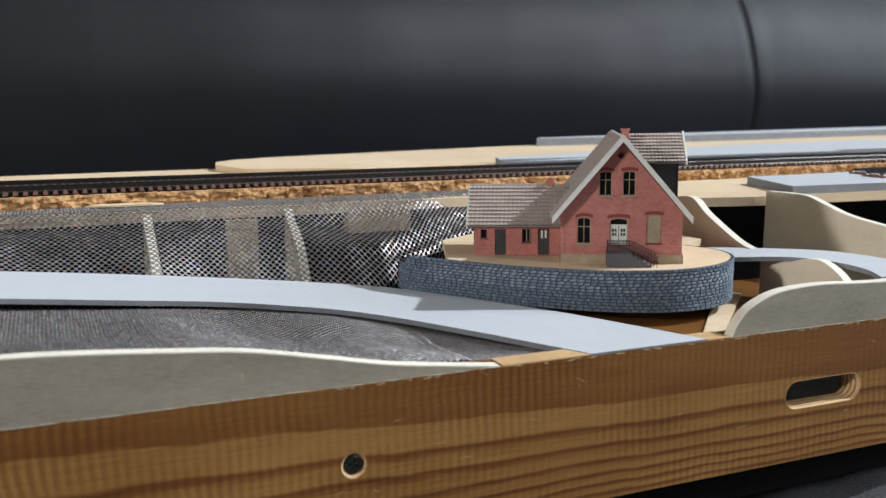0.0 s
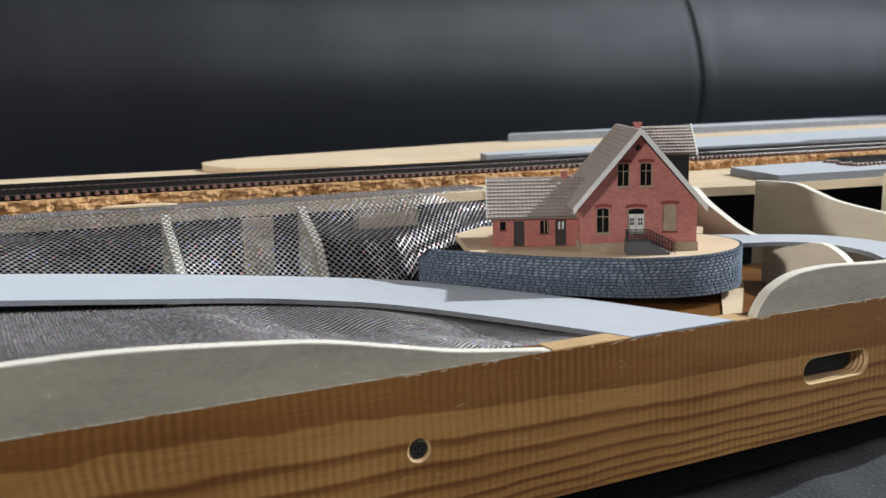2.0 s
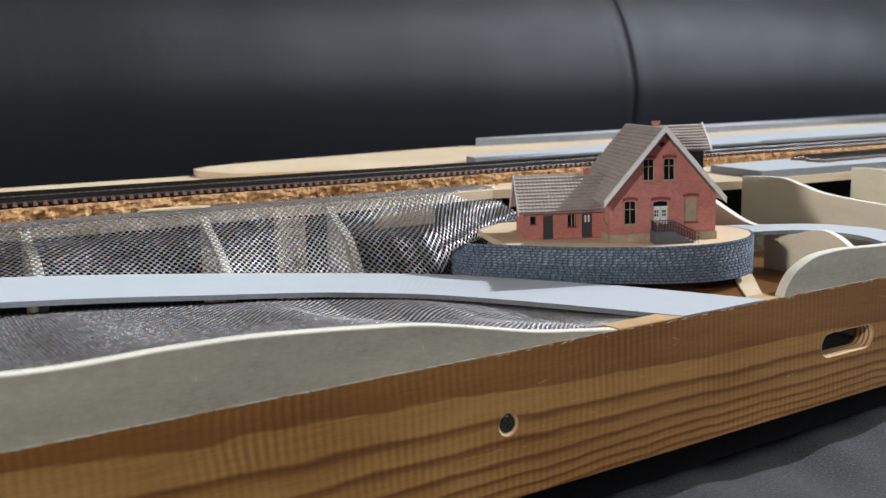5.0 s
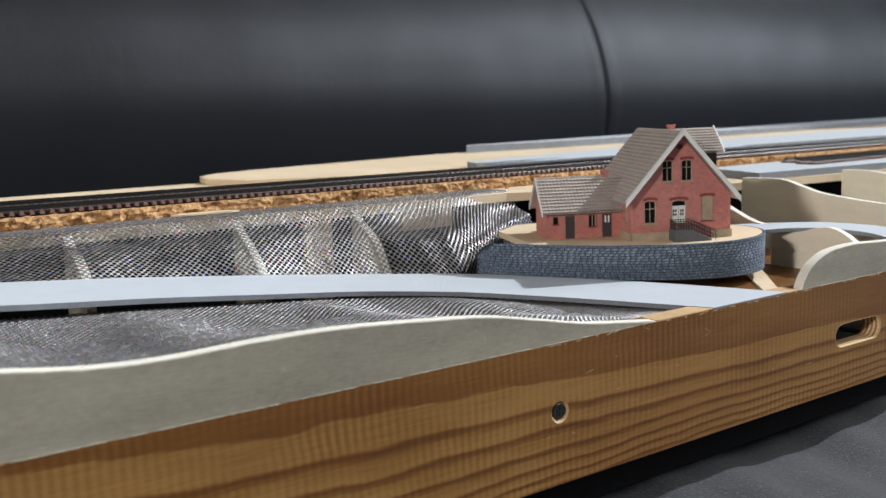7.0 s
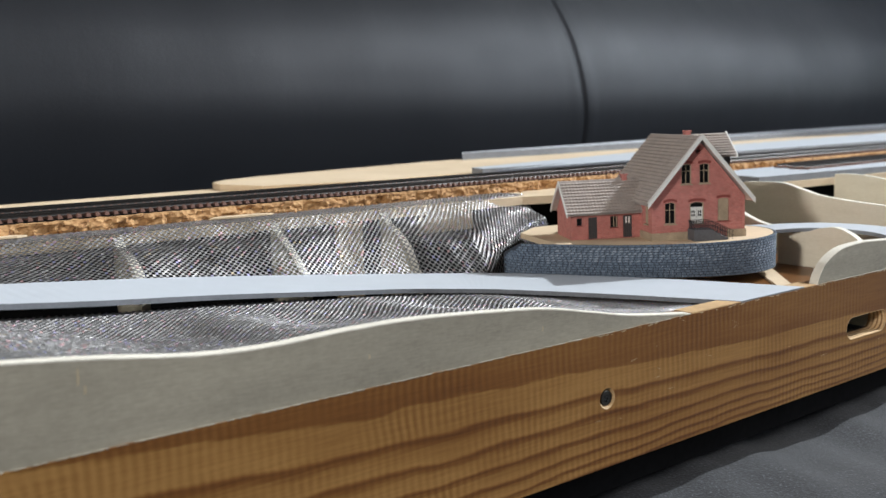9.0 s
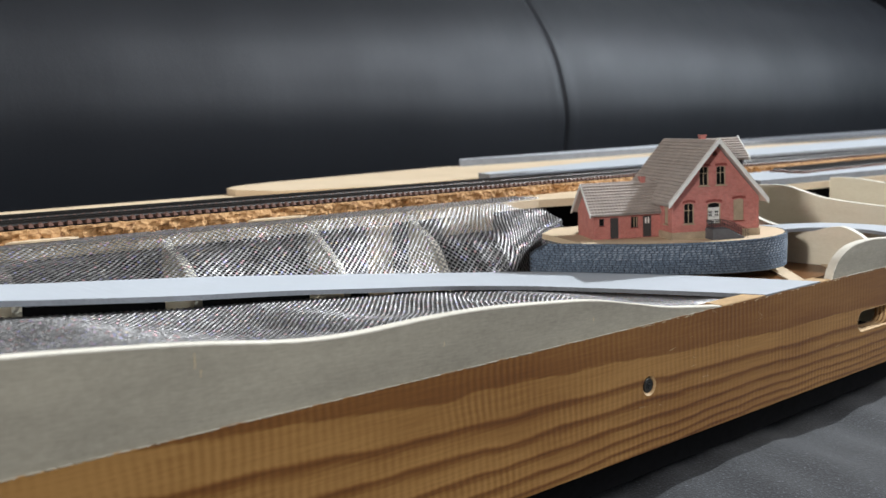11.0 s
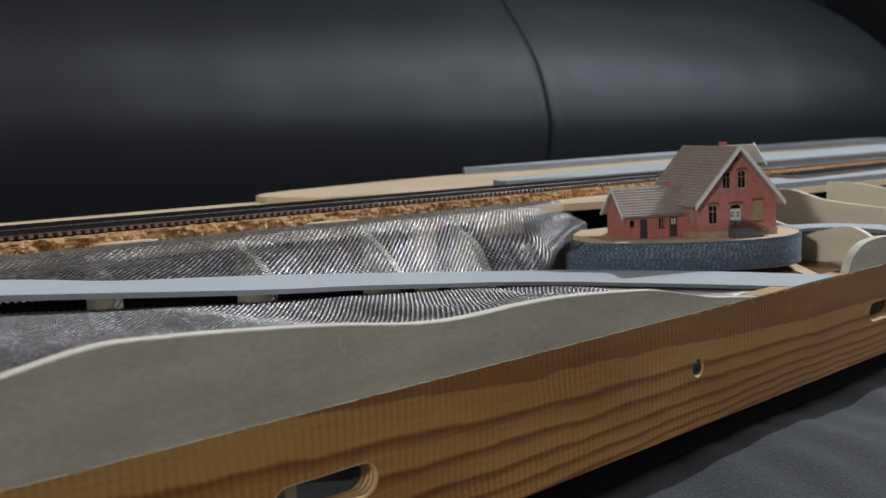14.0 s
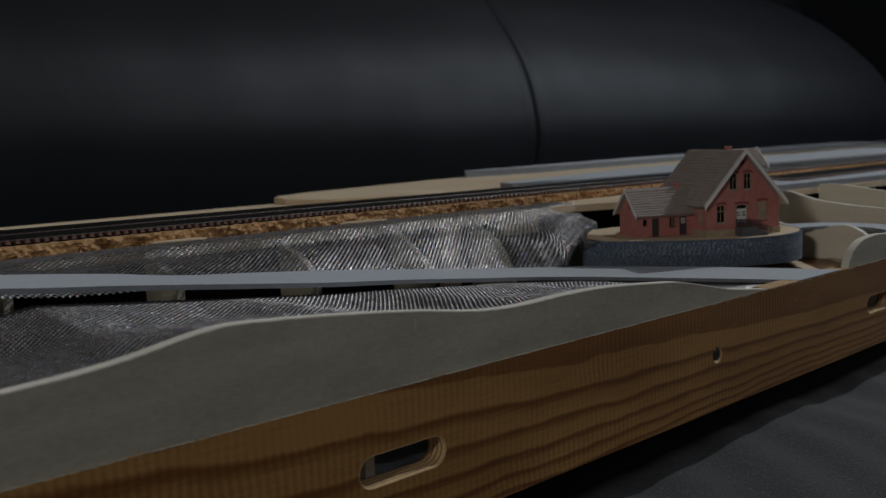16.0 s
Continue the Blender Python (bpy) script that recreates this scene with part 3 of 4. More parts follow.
# ---- track deck ----
PLY_Z = 9.1
def board(name, pts, z, thick, label):
    bm = bmesh.new()
    extrude(bm, [(x, y, z) for x, y in pts], (0, 0, -thick))
    return tagged(part(name, bm, PLY), label, "board")
board("track_deck", [(-75, 44.5), (12, 44.4), (22, 44.5), (25, 43.5), (30, 40.2), (36, 38.9), (60, 37.5), (95, 36), (230, 50), (230, 117.6), (13, 68.5), (-75, 61)], PLY_Z, 0.5, "birch plywood track deck with a sawn edge")
board("upper_deck", [(11.7, 66.5), (12.2, 69), (14, 71), (18, 73), (41, 80), (230, 120.5), (230, 84), (20, 60), (13, 62)], PLY_Z + 0.45, 0.45, "second birch plywood layer with a rounded end")

def along(x, off):
    return (x, 46.8 + 0.03 * x + off)
CORK_H = 0.62
bm = bmesh.new()
cols = np.concatenate([np.linspace(-45, 60, 640), np.linspace(62, 220, 80)])
rows = []
for x in cols:
    bx, by = along(float(x), 0)
    col = []
    for k in range(8):
        z = PLY_Z + CORK_H * k / 7
        n = noise.noise((bx * 1.1, z * 2.0, 0)) * 0.22 + noise.noise((bx * 3.3, z * 5, 2)) * 0.16
        chip = 0.25 * max(0, noise.noise((bx * 0.8, z * 1.6, 11)) - 0.15)
        col.append(bm.verts.new((bx, by + n + chip * 1.5 + (0.06 if k in (0, 7) else 0), z + (0.05 * noise.noise((bx * 2.5, 0, 5)) if k == 7 else 0))))
    col.append(bm.verts.new((bx, by + 8.4, PLY_Z + CORK_H)))
    col.append(bm.verts.new((bx, by + 8.4, PLY_Z)))
    rows.append(col)
for r, s in zip(rows, rows[1:]):
    for k in range(9):
        bm.faces.new((r[k], r[k + 1], s[k + 1], s[k]))
for r in (rows[0], rows[-1]):
    bm.faces.new(r)
cork = part("cork_bed", bm, CORK)
tagged(cork, "crumbly cork track bed with a torn edge", "cork strip")
for k in range(46):  # crumbs broken from the edge
    x = random.uniform(-24, 26)
    px, py = along(x, -0.12 - 0.5 * random.random() ** 2)
    bm = bmesh.new()
    r = random.uniform(0.05, 0.13)
    c = bmesh.ops.create_icosphere(bm, subdivisions=1, radius=r)
    for v in c["verts"]:
        v.co *= 0.7 + 0.5 * random.random()
        v.co += Vector((px, py, PLY_Z + r * 0.6))
    tagged(part("cork_crumb", bm, CORK), "loose crumb of brown cork on the deck", "cork crumb", group="cork crumbs")
bm = bmesh.new()
extrude(bm, [(*along(-45, 0.5), PLY_Z + CORK_H), (*along(218, 0.5), PLY_Z + CORK_H), (*along(218, 6.6), PLY_Z + CORK_H), (*along(-45, 6.6), PLY_Z + CORK_H)], (0, 0, 0.07))
tagged(part("foam_bed", bm, BLACK), "thin black foam under the tracks", "foam strip")

def sleeper_mesh():
    bm = bmesh.new()
    vs = box(bm, (-0.11, 0, 0), (0.11, 1.62, 0.14))
    for v in vs:
        if v.co.z > 0.1:
            v.co.x *= 0.8
            v.co.y = 0.81 + (v.co.y - 0.81) * 0.97
    for o in (0.22, 0.52, 1.1, 1.4):
        box(bm, (-0.06, o - 0.05, 0.138), (0.06, o + 0.05, 0.19))
    bmesh.ops.scale(bm, vec=(CM, CM, CM), verts=bm.verts)
    me = bpy.data.meshes.new("sleeper")
    bm.to_mesh(me)
    bm.free()
    me.materials.append(BROWN)
    return me
SLEEPER = sleeper_mesh()
BED_Z = PLY_Z + CORK_H + 0.07
def track(off, label):
    holder = new("track")
    tagged(holder, label, "track", group="model tracks")
    bm = bmesh.new()
    for k in range(-90, 485):
        x = k * 0.44
        px, py = along(x, off)
        if -26 < x < 46:
            s = new("sleeper", SLEEPER)
            s.parent = holder
            s.location = (px * CM, py * CM, BED_Z * CM)
        else:
            box(bm, (px - 0.1, py, BED_Z), (px + 0.1, py + 1.62, BED_Z + 0.14))
    tagged(part("far_sleeper_run", bm, BROWN, holder), kind="stuff")
    for o in (0.34, 1.24):
        a, b = along(-45, off + o), along(215, off + o)
        bm = bmesh.new()
        sec = [(-0.06, 0.14), (0.06, 0.14), (0.02, 0.19), (0.02, 0.27), (0.035, 0.29), (0.035, 0.34), (-0.035, 0.34), (-0.035, 0.29), (-0.02, 0.27), (-0.02, 0.19)]
        extrude(bm, [(a[0], a[1] + u, BED_Z + v) for u, v in sec], (b[0] - a[0], b[1] - a[1], 0))
        part("rail", bm, STEEL, holder, "dark nickel rail")
track(0.45, "model railway track with brown sleepers on the cork edge")
track(3.75, "model railway track with brown sleepers beside the other one")

def slab(pts, z, thick, label):
    bm = bmesh.new()
    extrude(bm, [(x, y, z) for x, y in pts], (0, 0, -thick))
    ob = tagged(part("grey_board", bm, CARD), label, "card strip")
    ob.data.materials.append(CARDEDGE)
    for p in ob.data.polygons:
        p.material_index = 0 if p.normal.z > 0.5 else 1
    return ob
slab([(44.9, 79.2), (60, 80), (130, 90), (225, 103), (225, 116), (130, 99), (60, 83.6), (46, 80.6)], 10.3, 0.74, "grey card strip on the plywood deck by the sofa")
slab([(30.2, 58.2), (60, 58.5), (130, 62), (225, 68), (225, 95), (130, 78), (60, 68), (31, 60.5)], 10.0, 0.9, "wide grey card strip beside the tracks")
slab([(28.3, 54.2), (60, 55.3), (60, 57.8), (45, 57.5)], 10.16, 0.4, "tapering grey card strip beside the tracks")
slab([(38.7, 38.9), (40.5, 44.6), (75, 46), (100, 46), (100, 36.6), (60, 37.9)], 9.58, 0.46, "grey card slab at the edge of the plywood deck")

def loose_track(start, end, z):
    """A short length of track lying loose, its ties following the rails' heading."""
    holder = new("loose_track")
    tagged(holder, "loose length of model track lying on grey card", "track", group="model tracks")
    a, b = Vector((*start, z)), Vector((*end, z))
    d = (b - a).normalized()
    n = Vector((-d.y, d.x, 0))
    turn = math.atan2(d.y, d.x)
    for k in range(int((b - a).length / 0.44)):
        p = (a + d * (0.2 + k * 0.44)) * CM
        s = new("sleeper", SLEEPER)
        s.parent = holder
        s.matrix_basis = pose(p.x, p.y, p.z, 0, 0, math.degrees(turn))
    for o in (0.34, 1.24):
        bm = bmesh.new()
        sec = [(-0.06, 0.14), (0.06, 0.14), (0.02, 0.19), (0.02, 0.27), (0.035, 0.29), (0.035, 0.34), (-0.035, 0.34), (-0.035, 0.29), (-0.02, 0.27), (-0.02, 0.19)]
        extrude(bm, [a + n * (o + u) + Vector((0, 0, v)) for u, v in sec], b - a)
        part("rail", bm, STEEL, holder, "dark nickel rail")
loose_track((47.5, 40.6), (92, 42.4), 9.58)
loose_track((48.4, 42.5), (92, 44.4), 9.58)

for cx, cy, ln in ((-8.2, 46.1, 3.2), (3.9, 46.2, 3.6)):
    bm = bmesh.new()
    extrude(bm, [(cx - ln / 2, cy - 0.1, PLY_Z + 0.2), (cx - ln * 0.2, cy - 0.28, PLY_Z + 0.2), (cx + ln * 0.35, cy - 0.3, PLY_Z + 0.2), (cx + ln / 2, cy - 0.05, PLY_Z + 0.2), (cx + ln * 0.3, cy + 0.5, PLY_Z + 0.2), (cx - ln * 0.3, cy + 0.5, PLY_Z + 0.2)], (0, 0, -0.08))
    tagged(part("wood_chip", bm, PLY), "pale splinter of plywood lying on the mesh edge", "wood chip", group="wood chips")

# ---- the wire-mesh slope behind the road ----
RIBS = (-18.5, -11.0, -3.4, 4.5, 11.2)
def back_section(u, v):
    low = float(np.interp(u, [-60, -24, -18, -8, 0, 8, 13, 15, 18, 20, 22.6], [10.5, 9.4, 8.7, 7.9, 7.0, 6.2, 5.95, 6.2, 6.95, 7.35, 7.65]))
    yb = float(np.interp(u, [11, 13.5, 15, 18, 20, 22.6], [40.9, 39.8, 39.5, 40.8, 41.9, 42.8]))
    back = max(0.0, yb - 40.9)
    tail = float(np.interp(u, [13, 16], [1, 0.15]))
    rear = 46.72 + 0.03 * u
    rise = max(0.3, 8.85 - low)
    pts = [(rear, PLY_Z + 0.06), (45.0 + back * 0.2, PLY_Z + 0.08), (44.3 + back * 0.4, PLY_Z + 0.05), (43.6 + back * 0.6, low + rise * 0.90), (42.9 + back * 0.7, low + rise * 0.76),
           (yb + 1.35 - 0.1 * back, low + rise * 0.56), (yb + 0.7 - 0.2 * back, low + rise * 0.28), (yb + 0.15, low), (yb - 0.5 * tail, low - 0.45 - 2.6 * (1 - tail))]
    f = v * (len(pts) - 1)
    k = min(int(f), len(pts) - 2)
    t = f - k
    a, b, c, d = pts[max(k - 1, 0)], pts[k], pts[k + 1], pts[min(k + 2, len(pts) - 1)]
    y, z = [0.5 * (2 * b[n] + (c[n] - a[n]) * t + (2 * a[n] - 5 * b[n] + 4 * c[n] - d[n]) * t * t + (3 * b[n] - a[n] - 3 * c[n] + d[n]) * t ** 3) for n in (0, 1)]
    near = min(abs(u - x - 0.2) for x in RIBS)
    slack = math.sin(min(1, max(0, v * 1.25 - 0.25)) * math.pi) * (0.24 * (1 - math.exp(-(near / 1.9) ** 2)))
    bump = (0.16 * noise.noise((u * 0.33, v * 3.5, 3)) + 0.03 * noise.noise((u * 1.1, v * 8, 7))) * float(np.interp(u, [10, 16], [1, 0.4])) * min(1, v * 3)
    return (u, y - bump + slack, z + bump * 0.6 - slack * 0.5)


NEAR_X = [p[0] for p in ROAD_NEAR]
FRONT_RIBS = (-20, -12, -4, 3.6, 9.8)
def front_section(u, v):
    zn = float(np.interp(u, NEAR_X, [p[2] for p in ROAD_NEAR])) - float(np.interp(u, [-14, -6, 2, 8], [0.66, 0.56, 0.42, 0.3]))
    yn = float(np.interp(u, NEAR_X, [p[1] for p in ROAD_NEAR])) + 0.5
    zp = profile_z(u) - 0.05
    zn = min(zn, zp + 0.25)
    y0 = FRONT + float(np.interp(u, [10.5, 13], [0.42, 1.05]))
    zp = min(zp, float(np.interp(u, [10.5, 13], [9, 5.85])))
    near = min(abs(u - x - 0.2) for x in FRONT_RIBS)
    sag = 0.12 + 0.26 * (1 - math.exp(-(near / 1.6) ** 2))
    z = zp + (zn - zp) * v - sag * math.sin(v * math.pi) * float(np.interp(u, [8, 15], [1, 0.2]))
    z += (0.12 * noise.noise((u * 0.3, v * 3, 20)) + 0.03 * noise.noise((u * 1.2, v * 7, 4))) * math.sin(v * math.pi)
    return (u, y0 + (yn - y0) * v, z)


# ---- ribs ----
def rib(x, pts, low, label):
    top = spline([(x, y, z) for y, z in pts], 5)
    bm = bmesh.new()
    extrude(bm, [tuple(p) for p in top] + [(x, pts[-1][0], low), (x, pts[0][0], low)], (0.4, 0, 0))
    ob = tagged(part("rib", bm, RIBPLY), label, "rib", group="landscape ribs")
    bm = bmesh.new()
    rows = [[bm.verts.new((x + u, p.y, p.z + 0.012 + w)) for u, w in ((-0.004, -0.03), (-0.004, 0), (0.404, 0), (0.404, -0.03))] for p in top]
    for r, s in zip(rows, rows[1:]):
        for k in range(3):
            bm.faces.new((r[k], r[k + 1], s[k + 1], s[k]))
    part("cut_edge", bm, PLYEDGE, ob, "pale sanded top edge")
    return ob
rib(30.2, [(40.15, 9.05), (38.5, 9.35), (37, 9.5), (35.8, 8.8), (33.7, 7.85), (32.6, 7.55)], 7.1, "birch plywood rib curving down to the road strip")
rib(30.2, [(31.9, 7.3), (31.2, 7.3), (30.2, 7.35), (29.4, 7.6), (28.4, 7.7), (27.4, 7.3), (26.7, 6.7)], 5.4, "short rounded birch plywood rib on the inner panel")
rib(36.6, [(38.7, 9.4), (36, 9.45), (34.5, 9.1), (33.1, 8.75), (30.8, 8.5), (28, 8.3), (26.6, 8.1)], 1, "tall birch plywood rib with a sloping top")
rib(46.5, [(37.9, 9.4), (36, 9.4), (33, 9.0), (26.6, 8.2)], 1, "tall birch plywood rib with a sloping top")
for x in RIBS:
    rib(x, [(q[1] + 0.06, q[2] - 0.1) for q in (back_section(x + 0.2, v) for v in np.linspace(0.27, 0.9, 10))], 1.0, "birch plywood rib behind the wire mesh")
bm = bmesh.new()
box(bm, (8.3, 43.9, 1.0), (9.8, 44.28, 8.55))
tagged(part("post", bm, PLY), "plywood post under the wire mesh", "post")
bm = bmesh.new()
box(bm, (14.6, 44.55, 7.5), (18.0, 45.4, PLY_Z - 0.5))
tagged(part("deck_block", bm, PLY), "short plywood block glued under the track deck", "block")
for x in FRONT_RIBS:
    rib(x, [(q[1], q[2] - 0.06) for q in (front_section(x + 0.2, v) for v in (0.46, 0.4, 0.33, 0.25, 0.16, 0.08))], 1.0, "birch plywood rib below the front mesh")
bm = bmesh.new()
box(bm, (17, 26.8, 5.0), (36.5, 35.5, 5.4))
tagged(part("inner_panel", bm, PINE), "brown wooden panel inside the frame", "panel")
# pale strips paint in the sunlight that falls between the ribs
for a, b, c, d in (((23.0, 27.0), (24.0, 27.0), (29.8, 32.6), (28.9, 33.3)), ((27.6, 27.0), (28.5, 27.0), (30.1, 28.6), (30.1, 29.6))):
    bm = bmesh.new()
    extrude(bm, [(*p, 5.5) for p in (a, b, c, d)], (0, 0, -0.1))
    tagged(part("batten", bm, PLY), "pale strip painted in for a streak of sunlight on the inner panel", "batten")

# ---- wire mesh, strand by strand ----
def wire_mesh(u_line, section, pitch, period, length, slant, label):
    """Expanded metal on the surface section(u, v), v running 0 to 1 down it: diamonds of flat slanted strands with a
    rectangular section, and a thicker knuckle where they meet."""
    n_cols = int((u_line[1] - u_line[0]) / pitch)
    steps = int(length / period)
    us = np.linspace(u_line[0], u_line[1], n_cols + 1)
    fine = np.linspace(0, 1, 90)
    P = []
    for u in us:
        q = np.array([section(float(u), float(v)) for v in fine])
        s = np.concatenate([[0], np.cumsum(np.linalg.norm(np.diff(q, axis=0), axis=1))])
        at = np.linspace(0, s[-1], steps + 1)
        P.append(np.stack([np.interp(at, s, q[:, k]) for k in range(3)], axis=1))
    P = np.array(P)
    DV = np.gradient(P, axis=1)
    DV /= np.linalg.norm(DV, axis=2, keepdims=True)
    N = np.cross(np.gradient(P, axis=0), DV)
    N /= np.linalg.norm(N, axis=2, keepdims=True)
    N *= np.where(N[..., 2:] < 0, -1, 1)
    lean = DV * np.where(DV[..., 1:2] > 0, -1, 1)  # the strands lean towards the front board
    DU = np.gradient(P, axis=0)
    DU /= np.linalg.norm(DU, axis=2, keepdims=True)
    rng = np.random.default_rng(5)
    V, F = [], []

    def bar(a, b, face, width, thick):
        d = b - a
        wide = np.cross(d, face)
        wide = wide / (np.linalg.norm(wide) + 1e-9) * width / 2
        lift = face * thick / 2
        k = len(V)
        for p in (a - d * 0.06, b + d * 0.06):
            V.extend([p - wide - lift, p + wide - lift, p + wide + lift, p - wide + lift])
        F.extend([(k + q, k + (q + 1) % 4, k + 4 + (q + 1) % 4, k + 4 + q) for q in range(4)])

    for i in range(n_cols + 1):
        for j in range(steps + 1):
            if (i + j) % 2:
                continue
            if i < n_cols:
                for o in (-1, 1):
                    if 0 <= j + o <= steps:
                        face = N[i, j] + slant[o][0] * lean[i, j] + slant[o][1] * DU[i, j] + rng.normal(0, 0.07, 3)
                        bar(P[i, j], P[i + 1, j + o], face / np.linalg.norm(face), slant[o][2], 0.02)
            if "knot" in slant:  # flattened knuckle
                face = N[i, j] + slant["knot"][0] * lean[i, j] + rng.normal(0, 0.1, 3)
                k = DU[i, j] * slant["knot"][1]
                bar(P[i, j] - k, P[i, j] + k, face / np.linalg.norm(face), slant["knot"][2], 0.03)
    me = bpy.data.meshes.new("wire_mesh")
    me.from_pydata((np.array(V) * CM).tolist(), [], F)
    me.update()
    me.materials.append(MESH)
    return tagged(new("wire_mesh", me), label, "mesh", kind="stuff")

wire_mesh((-34, 22.6), back_section, 0.15, 0.15, 8.2, {1: (0.2, 0.3, 0.04), -1: (0.1, -0.3, 0.04), "knot": (0.1, 0.05, 0.12)}, "shiny aluminium expanded mesh over plywood ribs")

wire_mesh((-34, 16.0), front_section, 0.125, 0.14, 9.6, {1: (0.6, 0.2, 0.045), -1: (0.5, -0.1, 0.045), "knot": (0.7, 0.04, 0.09)}, "shiny aluminium expanded mesh between road and hill profile")

# ---- model house ----
# local plan: x along the gable, y towards the back, z up; centimetres at the gable's front corner
house = new("model_house")
house.matrix_world = pose(20.05 * CM, 32.6 * CM, 7.6 * CM, 0, -1.0, -30)
tagged(house, "red brick model house with grey tiled roofs and white verges", "model house")
W, L = 4.95, 6.6
EAVE, APEX = 2.12, 5.02
PITCH = (APEX - EAVE) / (W / 2)


def arched(u0, v0, u1, v1, rise, n=6):
    pts = [(u0, v0), (u1, v0)]
    for k in range(n + 1):
        t = k / n
        pts.append((u1 + (u0 - u1) * t, v1 + rise * math.sin(t * math.pi)))
    return pts


def on_front(y):
    return lambda u, v: (u, y, v)


def on_side(x):
    return lambda u, v: (x, u, v)


def wall_plate(name, outer, holes, put, way, mat=None, label=""):
    bm = bmesh.new()
    plate(bm, outer, holes, put, 0.12, way)
    return part(name, bm, mat or REDCARD, house, label)


GW = [(0.68, 0.84, 1.24, 1.88, 0.07), (1.56, 2.84, 2.08, 3.80, 0.05), (2.52, 2.84, 3.04, 3.80, 0.05)]
DOOR = (2.0, 0.74, 2.76, 1.84, 0.08)
BLIND = (3.5, 0.86, 4.1, 1.98, 0.06)
vent = [(2.42 + 0.1 * math.cos(a), 4.5 + 0.1 * math.sin(a)) for a in np.linspace(0, 2 * math.pi, 12, endpoint=False)]
gable = wall_plate("front_wall", [(0, 0), (W, 0), (W, EAVE), (W / 2, APEX), (0, EAVE)], [arched(*w) for w in GW] + [arched(*DOOR), arched(*BLIND), vent], on_front(0), (0, 1, 0))
SIDEW = [(0.55, 0.8, 1.1, 1.9, 0.05)]
wall_plate("side_wall", rect(0.12, 0, L - 0.12, EAVE), [arched(*w) for w in SIDEW], on_side(0), (1, 0, 0))
wall_plate("side_wall", rect(0.12, 0, L - 0.12, EAVE), [], on_side(W - 0.12), (1, 0, 0))
wall_plate("back_wall", [(0, 0), (W, 0), (W, EAVE), (W / 2, APEX), (0, EAVE)], [], on_front(L), (0, -1, 0))
bm = bmesh.new()
box(bm, (0.3, 0.3, 0.1), (W - 0.3, L - 0.3, 2.0))
part("interior", bm, DARKIN, house, "dark interior")
bm = bmesh.new()
extrude(bm, [(0.7, 0.3, 2.02), (W - 0.7, 0.3, 2.02), (W / 2, 0.3, APEX - 0.6)], (0, L - 0.8, 0))
part("attic", bm, DARKIN, house, "dark attic interior")


def strip_box(name, lo, hi, mat, parent, label=""):
    bm = bmesh.new()
    box(bm, lo, hi)
    return part(name, bm, mat, parent, label)


def lintel(u0, u1, v, rise, put_y, parent):
    """A shallow arch of dark bricks, slightly proud, with short ends."""
    bm = bmesh.new()
    n = 8
    rows = []
    for k in range(n + 1):
        t = k / n
        u = u0 - 0.08 + (u1 - u0 + 0.16) * t
        s = rise * math.sin(t * math.pi)
        rows.append([bm.verts.new(p) for p in ((u, put_y - 0.03, v + s), (u, put_y - 0.03, v + 0.13 + s), (u, put_y + 0.02, v + 0.13 + s), (u, put_y + 0.02, v + s))])
    for r, q in zip(rows, rows[1:]):
        for k in range(4):
            bm.faces.new((r[k], r[(k + 1) % 4], q[(k + 1) % 4], q[k]))
    bm.faces.new(rows[0])
    bm.faces.new(list(reversed(rows[-1])))
    return part("lintel", bm, REDDARK, parent)


def window(u0, v0, u1, v1, rise, y, sill=True, mull=PLINTHM):
    """Recessed window: stone reveal frame, white bars, black pane."""
    holder = part("window", frame_bm(u0, v0, u1, v1, rise, y + 0.02, 0.025, 0.07), PLINTHM, house, "pale stone window surround")
    part("sash", frame_bm(u0 + 0.02, v0 + 0.02, u1 - 0.02, v1 - 0.015, rise, y + 0.07, 0.016, 0.02), PLINTHM, holder, "pale window sash")
    cx = (u0 + u1) / 2
    strip_box("bar", (cx - 0.016, y + 0.062, v0 + 0.05), (cx + 0.016, y + 0.085, v1 + rise * 0.7), mull, holder)
    zt = v0 + (v1 - v0) * 0.68
    strip_box("bar", (u0 + 0.05, y + 0.052, zt - 0.015), (u1 - 0.05, y + 0.082, zt + 0.015), mull, holder)
    strip_box("pane", (u0 + 0.02, y + 0.1, v0 + 0.02), (u1 - 0.02, y + 0.11, v1 + rise * 0.8), PANE, holder, "dark glossy pane")
    if sill:
        strip_box("sill", (u0 - 0.06, y - 0.06, v0 - 0.06), (u1 + 0.06, y + 0.05, v0), PLINTHM, holder, "stone sill")
    lintel(u0, u1, v1 + rise * 0.3 + 0.03, rise, y, holder)
    return holder


def frame_bm(u0, v0, u1, v1, rise, y, w, depth):
    bm = bmesh.new()
    plate(bm, arched(u0, v0, u1, v1, rise), [arched(u0 + w, v0 + w, u1 - w, v1 - w * 0.4, rise * 0.8)], on_front(y), depth, (0, 1, 0))
    return bm


PANE = material("dark_pane", (0.006, 0.006, 0.007), 0.35, spec=0.2)
for w in GW:
    window(*w, 0.0)

